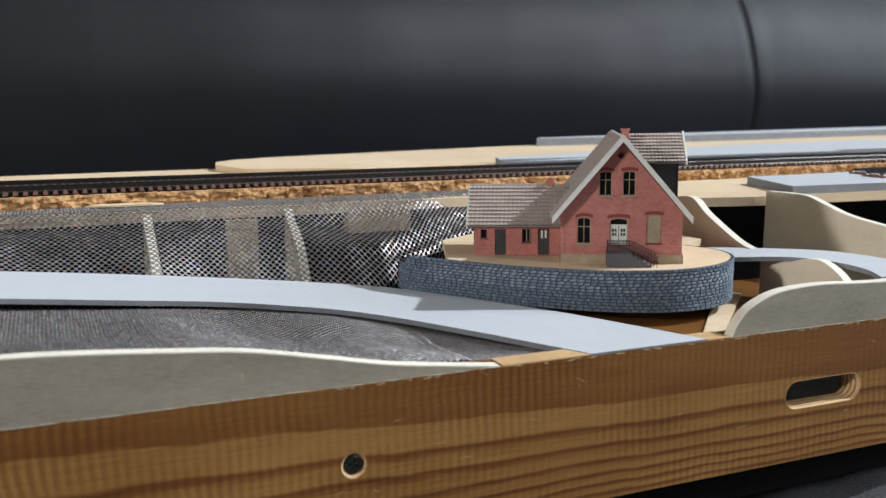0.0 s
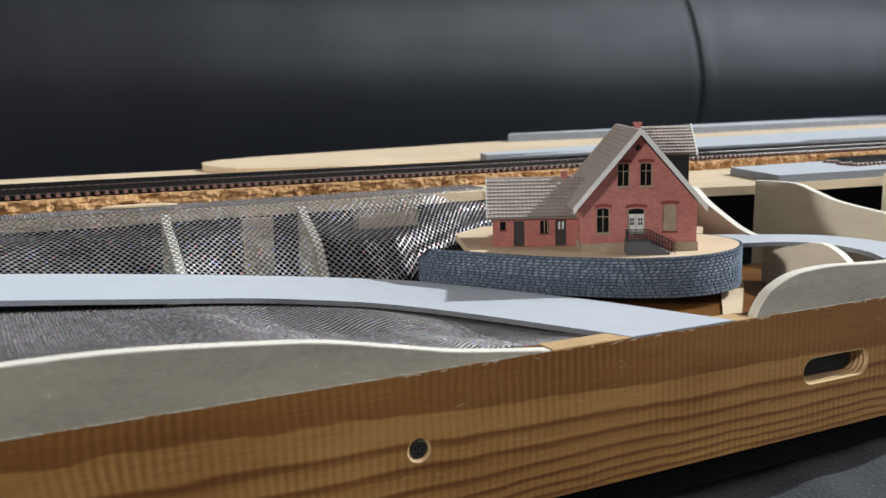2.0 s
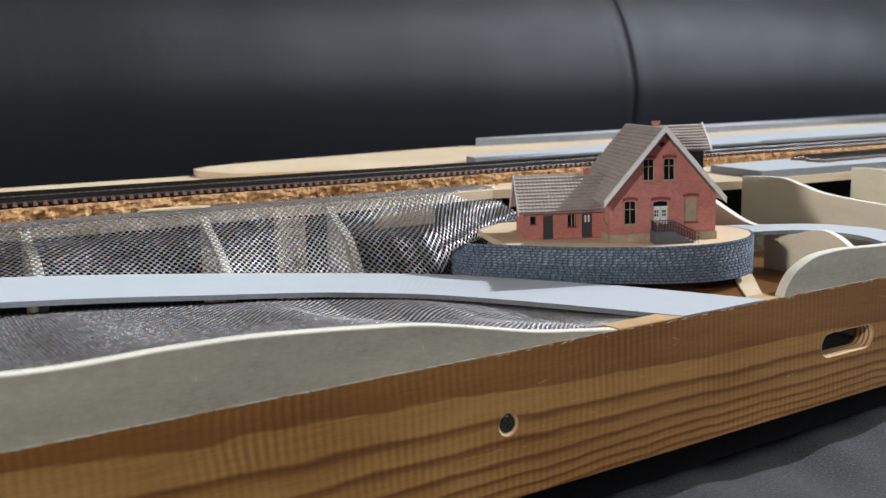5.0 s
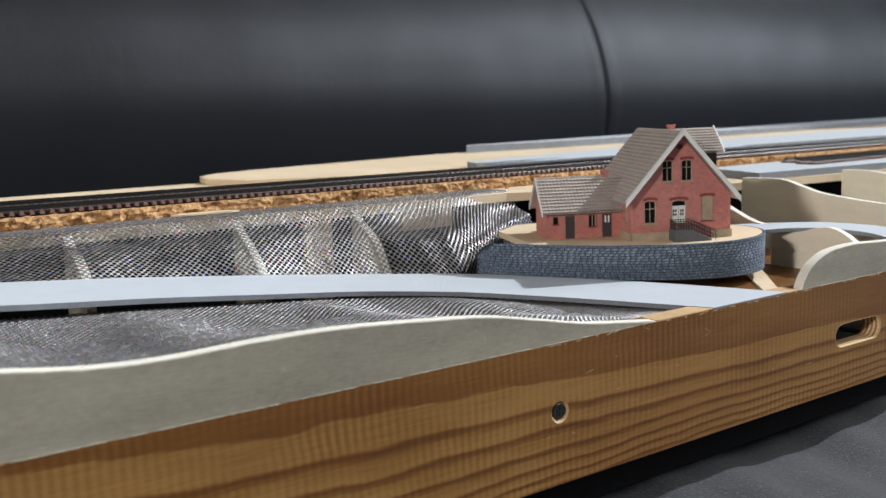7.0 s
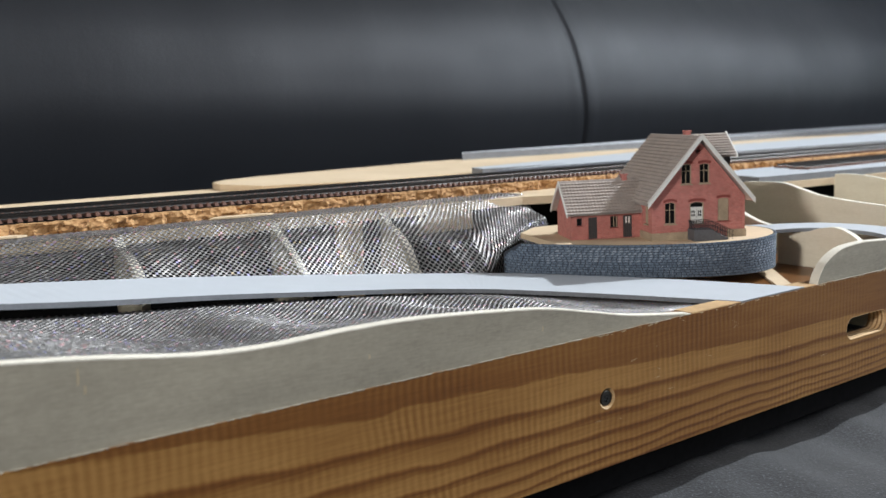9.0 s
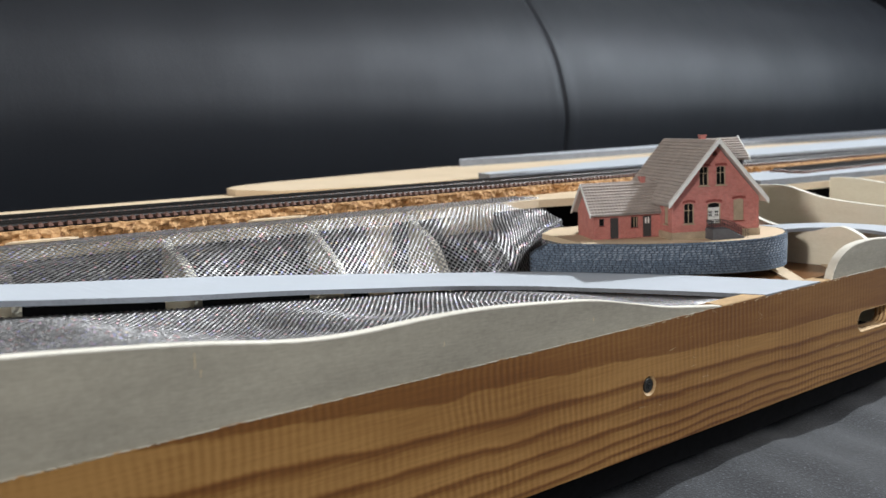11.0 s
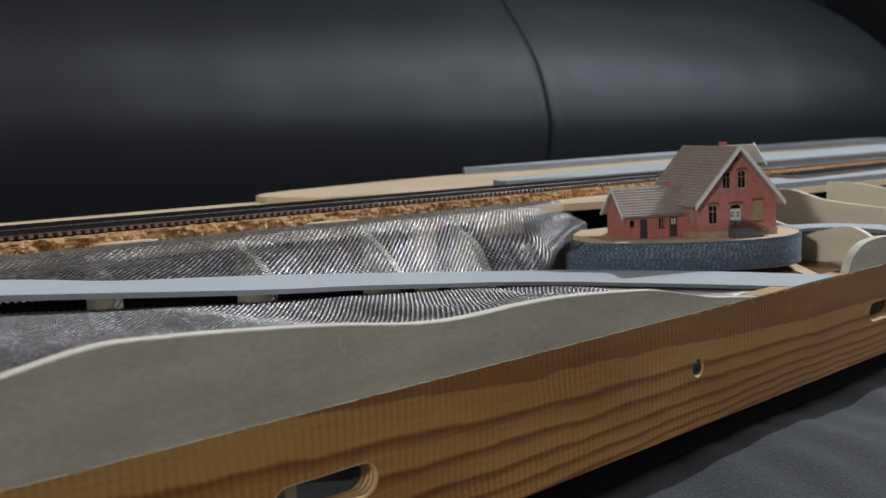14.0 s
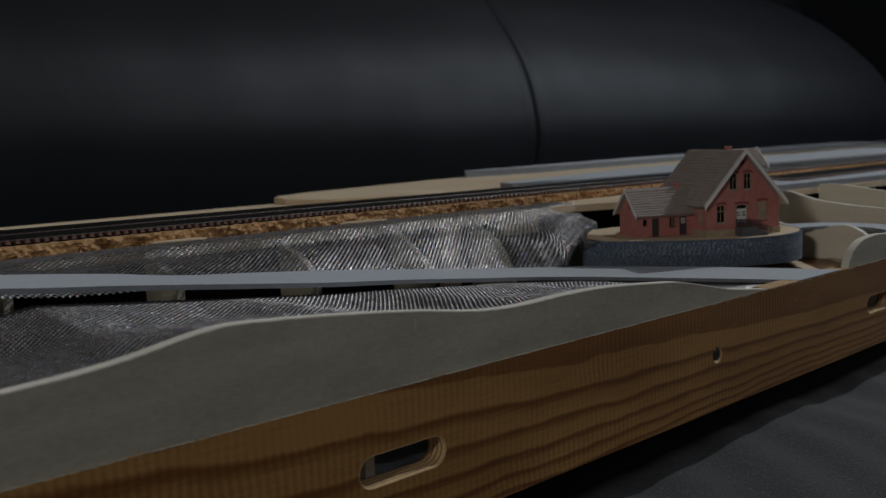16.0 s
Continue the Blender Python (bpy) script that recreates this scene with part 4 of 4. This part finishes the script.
# blind window: stone infill set back
blind = strip_box("blind_window", (BLIND[0] + 0.01, 0.05, BLIND[1] + 0.01), (BLIND[2] - 0.01, 0.11, BLIND[3] + 0.05), PLINTHM, house, "walled-up window of pale stone")
lintel(BLIND[0], BLIND[2], BLIND[3] + 0.05, 0.05, 0.0, blind)
strip_box("sill", (BLIND[0] - 0.05, -0.05, BLIND[1] - 0.05), (BLIND[2] + 0.05, 0.05, BLIND[1]), REDDARK, blind)
bm = bmesh.new()
plate(bm, [(2.42 + 0.14 * math.cos(a), 4.5 + 0.14 * math.sin(a)) for a in np.linspace(0, 2 * math.pi, 14, endpoint=False)], [[(2.42 + 0.095 * math.cos(a), 4.5 + 0.095 * math.sin(a)) for a in np.linspace(0, 2 * math.pi, 14, endpoint=False)]], on_front(-0.02), 0.05, (0, 1, 0))
part("vent_ring", bm, REDDARK, house, "round attic vent")

# front door: two white leaves with small panes under a dark fanlight
door = part("front_door", frame_bm(DOOR[0], DOOR[1], DOOR[2], DOOR[3], DOOR[4], 0.02, 0.05, 0.08), PLINTHM, house, "white double door with a dark fanlight")
mid = (DOOR[0] + DOOR[2]) / 2
for u0, u1 in ((DOOR[0] + 0.04, mid - 0.012), (mid + 0.012, DOOR[2] - 0.04)):
    bm = bmesh.new()
    uw = u1 - u0
    panes = [rect(u0 + uw * 0.22, 1.16 + k * 0.17, u0 + uw * 0.46, 1.29 + k * 0.17) for k in (0, 1)] + [rect(u0 + uw * 0.54, 1.16 + k * 0.17, u0 + uw * 0.78, 1.29 + k * 0.17) for k in (0, 1)]
    plate(bm, rect(u0, 0.74, u1, 1.58), panes + [rect(u0 + uw * 0.25, 0.82, u0 + uw * 0.75, 1.05)], on_front(0.07), 0.03, (0, 1, 0))
    leaf = part("leaf", bm, WHITE, door, "white panelled door leaf")
    strip_box("panel", (u0 + uw * 0.23, 0.085, 0.8), (u0 + uw * 0.77, 0.105, 1.07), WHITE, leaf)
    strip_box("glass", (u0 + uw * 0.2, 0.09, 1.14), (u0 + uw * 0.8, 0.11, 1.48), PANE, leaf)
strip_box("transom", (DOOR[0] + 0.03, 0.05, 1.58), (DOOR[2] - 0.03, 0.1, 1.64), WHITE, door)
strip_box("fanlight", (DOOR[0] + 0.02, 0.1, 1.62), (DOOR[2] - 0.02, 0.11, 1.9), PANE, door)
lintel(DOOR[0], DOOR[2], DOOR[3] + 0.06, 0.07, 0.0, door)

# plinth of pale stone round the main house
for lo, hi in (((-0.05, -0.06, -0.1), (1.88, 0.0, 0.40)), ((4.0, -0.06, -0.1), (W + 0.05, 0.0, 0.40)), ((-0.06, -0.06, -0.1), (0.0, 1.69, 0.40)), ((W, -0.06, -0.1), (W + 0.06, L, 0.40))):
    strip_box("plinth", lo, hi, PLINTHM, house, "pale stone plinth")
# corner strips of brick
for u in (0.0, W - 0.16):
    strip_box("corner_strip", (u, -0.025, 0.40), (u + 0.16, 0.0, EAVE - 0.1), REDCARD, house)

# ---- roofs with stepped tile courses ----
def tiled(a, b, c, courses, waves, name, parent, lift=0.05):
    """Roof slope: a to b along the ridge, a to c down the slope; each course overlaps the next and every tile is a shallow wave."""
    a, b, c = Vector(a), Vector(b), Vector(c)
    ridge, down = b - a, c - a
    n = ridge.cross(down).normalized()
    if n.z < 0:
        n = -n
    nu = waves * 4
    bm = bmesh.new()
    prev = None
    for j in range(courses):
        for edge in (0, 1):
            v = (j + edge) / courses
            row = []
            for i in range(nu + 1):
                u = i / nu
                wave = 0.012 * math.cos(2 * math.pi * u * waves)
                h = lift + wave + (0.07 if edge else 0.0) + 0.006 * noise.noise((i * 0.7, j * 3.1, 0))
                row.append(bm.verts.new(a + ridge * u + down * v + n * h))
            if prev:
                for k in range(nu):
                    bm.faces.new((prev[k], prev[k + 1], row[k + 1], row[k]))
            prev = row
    low = [[bm.verts.new(a + ridge * u + down * v - n * 0.04) for u in (0, 1)] for v in (0, 1)]
    bm.faces.new((low[0][0], low[0][1], low[1][1], low[1][0]))
    ob = part(name, bm, ROOFM, parent)
    return ob


OH = 0.42  # verge overhang
RID = APEX + 0.16
DROP = 0.36
roof = tiled((W / 2, -OH, RID), (W / 2, L + 0.2, RID), (-DROP, -OH, RID - PITCH * (W / 2 + DROP)), 20, 36, "roof", house)
roof["label"] = "grey-brown tiled roof slope"
tiled((W / 2, -OH, RID), (W / 2, L + 0.2, RID), (W + DROP, -OH, RID - PITCH * (W / 2 + DROP)), 20, 36, "roof", house)


def verge(p, q, wide, thick, name="verge_board"):
    """A white board along a gable edge from ridge p to eave q."""
    p, q = Vector(p), Vector(q)
    bm = bmesh.new()
    dn = Vector((0, 0, -wide))
    extrude(bm, [p, q, q + dn, p + dn], (0, -thick, 0))
    return part(name, bm, WHITE, house, "white verge board")


for s in (-1, 1):
    tip = (W / 2 + s * (W / 2 + DROP), -OH, RID - PITCH * (W / 2 + DROP) + 0.12)
    verge((W / 2, -OH, RID + 0.14), tip, 0.25, 0.06)
    strip_bm = bmesh.new()
    extrude(strip_bm, [Vector((W / 2, -OH - 0.07, RID + 0.13)), Vector(tip) + Vector((0, -0.07, -0.0)), Vector(tip) + Vector((0, -0.07, 0.05)), Vector((W / 2, -OH - 0.07, RID + 0.19))], (0, 0.2, 0))
    part("verge_cap", strip_bm, WHITE, house, "white verge capping")
bm = bmesh.new()
for k in range(22):
    y = -OH + k * (L + 0.6) / 22
    extrude(bm, [(W / 2 - 0.13, y, RID + 0.0), (W / 2 - 0.07, y, RID + 0.09), (W / 2 + 0.07, y, RID + 0.09), (W / 2 + 0.13, y, RID)], (0, (L + 0.6) / 22 * 0.94, 0))
part("ridge_tiles", bm, ROOFM, house, "row of grey ridge tiles")

# cross gable on the far side: roof slope to the front, dark slate cheek below
CX0, CX1, CY, CZ = 2.48, 5.25, 3.05, 5.22
tiled((CX0, CY, CZ), (CX1, CY, CZ), (CX0, 1.62, 4.06), 9, 18, "dormer_roof", house)
tiled((CX0, CY, CZ), (CX1, CY, CZ), (CX0, 4.48, 4.06), 9, 18, "dormer_roof", house)
bm = bmesh.new()
extrude(bm, [(CX1, CY, CZ + 0.13), (CX1, 1.58, 4.12), (CX1, 1.58, 3.98), (CX1, CY, CZ - 0.04)], (0.07, 0, 0))
part("verge_board", bm, WHITE, house, "white verge board")
wall_plate("dormer_wall", [(2.9, 2.6), (W, 2.0), (W, 4.15), (2.9, 4.15)], [], on_front(1.85), (0, 1, 0), SLATE, "dark slate-clad dormer cheek")
wall_plate("dormer_gable", [(1.85, 2.1), (4.25, 2.1), (4.25, 4.15), (3.05, 5.1), (1.85, 4.15)], [], on_side(W + 0.03), (-1, 0, 0), SLATE, "dark slate-clad dormer gable")


def chimney(x, y, z0, z1, s):
    bm = bmesh.new()
    box(bm, (x - s, y - s, z0), (x + s, y + s, z1))
    ob = part("chimney", bm, REDCARD, house, "small red brick chimney")
    strip_box("cap", (x - s - 0.035, y - s - 0.035, z1 - 0.09), (x + s + 0.035, y + s + 0.035, z1), REDCARD, ob)
    strip_box("flue", (x - s * 0.5, y - s * 0.5, z1), (x + s * 0.5, y + s * 0.5, z1 + 0.012), DARKIN, ob)
chimney(2.75, 2.2, 4.6, 5.5, 0.15)
chimney(-0.45, 3.1, 2.6, 3.3, 0.14)

# ---- annex ----
AX, AY0, AY1, AE, AR = -3.78, 1.69, 4.5, 1.46, 2.86
AW = [(-3.47, 0.8, -3.2, 1.18, 0.0), (-1.66, 0.62, -1.26, 1.2, 0.0)]
AD = [(-2.84, 0.06, -2.36, 1.2, 0.0), (-0.97, 0.06, -0.47, 1.22, 0.0)]
wall_plate("annex_front", rect(AX, 0, 0, AE), [rect(w[0], w[1], w[2], w[3]) for w in AW + AD], on_front(AY0), (0, 1, 0))
wall_plate("annex_gable", [(AY0 + 0.12, 0), (AY1, 0), (AY1, AE), ((AY0 + AY1) / 2, AR), (AY0 + 0.12, AE + 0.1)], [rect(2.85, 1.75, 3.2, 2.15)], on_side(AX), (1, 0, 0))
wall_plate("annex_back", rect(AX, 0, 0, AE), [], on_front(AY1), (0, -1, 0))
strip_box("interior", (AX + 0.25, AY0 + 0.2, 0.03), (-0.1, AY1 - 0.2, AE - 0.05), DARKIN, house, "dark annex interior")
strip_box("shutter", (AX + 0.03, 2.87, 1.77), (AX + 0.08, 3.18, 2.13), REDDARK, house, "red shuttered gable hatch")
strip_box("base_strip", (AX - 0.03, AY0 - 0.03, -0.12), (0, AY0, 0.05), REDDARK, house, "dark red base course")
for u0, v0, u1, v1, _ in AW:
    win = part("window", frame_bm(u0, v0, u1, v1, 0.0001, AY0 + 0.01, 0.03, 0.06), SLATE, house, "small dark window")
    strip_box("pane", (u0 + 0.02, AY0 + 0.08, v0 + 0.02), (u1 - 0.02, AY0 + 0.09, v1 - 0.02), PANE, win)
    if u1 - u0 > 0.3:
        strip_box("bar", ((u0 + u1) / 2 - 0.02, AY0 + 0.04, v0), ((u0 + u1) / 2 + 0.02, AY0 + 0.07, v1), PLINTHM, win)
        strip_box("jamb", (u1 - 0.07, AY0 + 0.03, v0), (u1 - 0.03, AY0 + 0.07, v1), PLINTHM, win)
    strip_box("sill", (u0 - 0.04, AY0 - 0.04, v0 - 0.05), (u1 + 0.04, AY0 + 0.02, v0), REDDARK, win)
for k, (u0, v0, u1, v1, _) in enumerate(AD):
    leaf = strip_box("annex_door", (u0 + 0.01, AY0 + 0.04, v0), (u1 - 0.01, AY0 + 0.09, v1), DOORGREY, house, "dark grey plank door")
    if k:
        for c in (0.28, 0.6):
            strip_box("glass", (u0 + (u1 - u0) * c, AY0 + 0.03, 0.8), (u0 + (u1 - u0) * (c + 0.16), AY0 + 0.045, 1.14), WHITE, leaf, "pale narrow glass pane")
    for c in (0.25, 0.5, 0.75):
        strip_box("batten", (u0 + (u1 - u0) * c - 0.008, AY0 + 0.034, v0 + 0.02), (u0 + (u1 - u0) * c + 0.008, AY0 + 0.042, 0.76 if k else v1 - 0.02), SLATE, leaf)
tiled((AX - 0.25, 3.1, AR + 0.1), (0.35, 3.1, AR + 0.1), (AX - 0.25, 1.4, AE - 0.1), 11, 24, "annex_roof", house)["label"] = "grey tiled annex roof"
tiled((AX - 0.25, 3.1, AR + 0.1), (0.35, 3.1, AR + 0.1), (AX - 0.25, 4.8, AE - 0.1), 11, 24, "annex_roof", house)
for q in (1.36, 4.84):
    bm = bmesh.new()
    extrude(bm, [(AX - 0.25, 3.1, AR + 0.2), (AX - 0.25, q, AE - 0.02), (AX - 0.25, q, AE - 0.2), (AX - 0.25, 3.1, AR + 0.0)], (-0.06, 0, 0))
    part("verge_board", bm, WHITE, house, "white verge board")
bm = bmesh.new()
for k in range(15):
    x = AX - 0.25 + k * 0.27
    extrude(bm, [(x, 2.98, AR + 0.1), (x, 3.04, AR + 0.2), (x, 3.16, AR + 0.2), (x, 3.22, AR + 0.1)], (0.25, 0, 0))
part("ridge_tiles", bm, ROOFM, house, "row of grey ridge tiles")
# left side window of the main house beside the annex
sw = strip_box("side_window", (0.05, 0.57, 0.82), (0.1, 1.08, 1.92), PLINTHM, house, "walled-up side window of pale stone")
strip_box("sill", (-0.05, 0.5, 0.74), (0.05, 1.15, 0.8), PLINTHM, sw)
strip_box("lintel", (-0.03, 0.48, 1.95), (0.02, 1.17, 2.05), REDDARK, sw)

# ---- entrance steps with railings ----
bm = bmesh.new()
n_steps = 5
outline = [(1.86, -0.08), (1.86, 0.58), (2.85, 0.58)]
for k in range(n_steps):
    z = 0.58 - (k + 1) * 0.115
    outline += [(2.85 + k * 0.2, z), (2.85 + (k + 1) * 0.2, z)]
outline += [(2.85 + n_steps * 0.2, -0.08)]
plate(bm, outline, [], on_front(-0.95), 0.88, (0, 1, 0))
stairs = part("entrance_steps", bm, CONCRETE, house, "dark grey entrance landing with steps")
def railing(y):
    rail_pts = [((1.9, 0.98), (2.85, 0.98)), ((2.85, 0.98), (3.95, 0.42))]
    for (u0, v0), (u1, v1) in rail_pts:
        for dz in (0.0, -0.2):
            bm = bmesh.new()
            extrude(bm, [(u0, y, v0 + dz), (u1, y, v1 + dz), (u1, y, v1 + dz + 0.024), (u0, y, v0 + dz + 0.024)], (0, 0.028, 0))
            part("handrail", bm, SLATE, stairs, "dark metal handrail")
    u = 1.9
    while u < 3.95:
        top = 0.98 if u < 2.85 else 0.98 - (u - 2.85) * 0.51
        base = 0.56 if u < 2.85 else max(-0.05, 0.56 - (u - 2.85) * 0.575)
        strip_box("baluster", (u, y + 0.004, base), (u + 0.018, y + 0.024, top), SLATE, stairs)
        u += 0.13
railing(-0.93)
railing(-0.14)
for yy in np.arange(-0.93, -0.2, 0.13):
    strip_box("baluster", (1.88, yy, 0.56), (1.908, yy + 0.026, 0.98), SLATE, stairs)
strip_box("handrail", (1.875, -0.93, 0.98), (1.91, -0.1, 1.015), SLATE, stairs, "dark metal handrail")

# ---- base and retaining wall ----
WALL = [(15.0, 38.2), (15.05, 36.9), (16.3, 35.15), (18.0, 33.0), (20, 31.0), (21.8, 29.8), (23.6, 29.2), (25.3, 29.3), (26.6, 29.9), (27.6, 31.0), (27.9, 32.4), (27.4, 34)]
TOP_Z, LOW_Z = 7.58, 5.95
w = spline([(x, y, TOP_Z) for x, y in WALL], 8)
def lift(x, y):
    """The base rises a little towards its rounded end."""
    return 0.0175 * max(0, (x - 18) * 0.866 - (y - 33) * 0.5)
bm = bmesh.new()
rim = [(p.x, p.y) for p in w if 16.0 < p.x and p.y < 36]
loop = [(x, y, TOP_Z + lift(x, y)) for x, y in rim + [(29.3, 35.0), (29.3, 36.5), (26.5, 40.4), (20.4, 41.7), (18.0, 40.3)]]
extrude(bm, loop, (0, 0, -0.3))
tagged(part("house_base", bm, TAN), "tan card base with a rounded end under the house", "base")

arc = [0.0]
for p, q in zip(w, w[1:]):
    arc.append(arc[-1] + (q - p).length)
def on_wall(s):
    """Point, outward normal and heading at arc length s of the wall."""
    s = min(max(s, 0), arc[-1] - 1e-4)
    k = max(i for i in range(len(arc) - 1) if arc[i] <= s)
    t = (s - arc[k]) / (arc[k + 1] - arc[k])
    p = w[k].lerp(w[k + 1], t)
    d = (w[min(k + 2, len(w) - 1)] - w[max(k - 1, 0)]).normalized()
    return p, Vector((d.y, -d.x, 0)), d

retaining_wall = new("retaining_wall")
tagged(retaining_wall, "blue-grey stone retaining wall of moulded card, rounded at one end", "wall")
bm = bmesh.new()
rows = []
for i in range(140):
    p, n, d = on_wall(arc[-1] * i / 139)
    top = TOP_Z + lift(p.x, p.y)
    if i < 8:
        top = TOP_Z - 0.6 * (8 - i) / 8
    rows.append([bm.verts.new(v) for v in ((p.x + n.x * 0.1, p.y + n.y * 0.1, top), (p.x - n.x * 0.02, p.y - n.y * 0.02, top), (p.x - n.x * 0.02, p.y - n.y * 0.02, LOW_Z), (p.x + n.x * 0.1, p.y + n.y * 0.1, LOW_Z))])
for r, s in zip(rows, rows[1:]):
    for k in range(4):
        bm.faces.new((r[k], r[(k + 1) % 4], s[(k + 1) % 4], s[k]))
bm.faces.new(rows[0])
bm.faces.new(list(reversed(rows[-1])))
part("backing", bm, MORTAR, retaining_wall, "dark mortar backing")

def stone_shape(seed):
    rnd = random.Random(seed)
    wd, ht = rnd.uniform(0.2, 0.32), 0.105
    V, F = [], []
    for k, (s, dpt) in enumerate(((1.0, 0.0), (0.95, 0.022), (0.74, 0.036))):
        for cx, cz in ((-1, -1), (1, -1), (1, 1), (-1, 1)):
            V.append((cx * wd / 2 * s + rnd.uniform(-0.007, 0.007), -dpt, cz * ht / 2 * s + rnd.uniform(-0.006, 0.006)))
    for k in (0, 4):
        F += [(k + q, k + (q + 1) % 4, k + 4 + (q + 1) % 4, k + 4 + q) for q in range(4)]
    F.append((8, 9, 10, 11))
    return V, F, wd
SHAPES = [stone_shape(k) for k in range(9)]
STONE_ME = []
for V, F, wd in SHAPES:
    me = bpy.data.meshes.new("stone")
    me.from_pydata([tuple(c * CM for c in v) for v in V], [], F)
    me.materials.append(STONE)
    STONE_ME.append(me)
rest_v, rest_f = [], []
placed = 0
for row in range(13):
    z = LOW_Z + 0.07 + row * 0.1255
    s = 0.1 + (row % 2) * 0.15
    while s < arc[-1] - 0.15:
        k = random.randrange(9)
        wd = SHAPES[k][2]
        p, n, d = on_wall(s + wd / 2)
        zz = z + lift(p.x, p.y) * (row / 12)
        if s > 1.1 or zz < TOP_Z - 0.5 * (1.1 - s) - 0.1:
            m = Matrix(((d.x, -n.x, 0, p.x + n.x * 0.1), (d.y, -n.y, 0, p.y + n.y * 0.1), (0, 0, 1, zz), (0, 0, 0, 1)))
            if placed < 300 and row >= 6 and 2 < s < 17:
                ob = new("stone", STONE_ME[k])
                ob.parent = retaining_wall
                m.translation = m.translation * CM
                ob.matrix_basis = m
                placed += 1
            else:
                b0 = len(rest_v)
                rest_v += [tuple((m @ Vector(v)) * CM) for v in SHAPES[k][0]]
                rest_f += [tuple(b0 + i for i in f) for f in SHAPES[k][1]]
        s += wd + 0.03
me = bpy.data.meshes.new("stone_courses")
me.from_pydata(rest_v, [], rest_f)
me.materials.append(STONE)
courses = new("stone_courses", me)
courses.parent = retaining_wall
tagged(courses, kind="stuff")
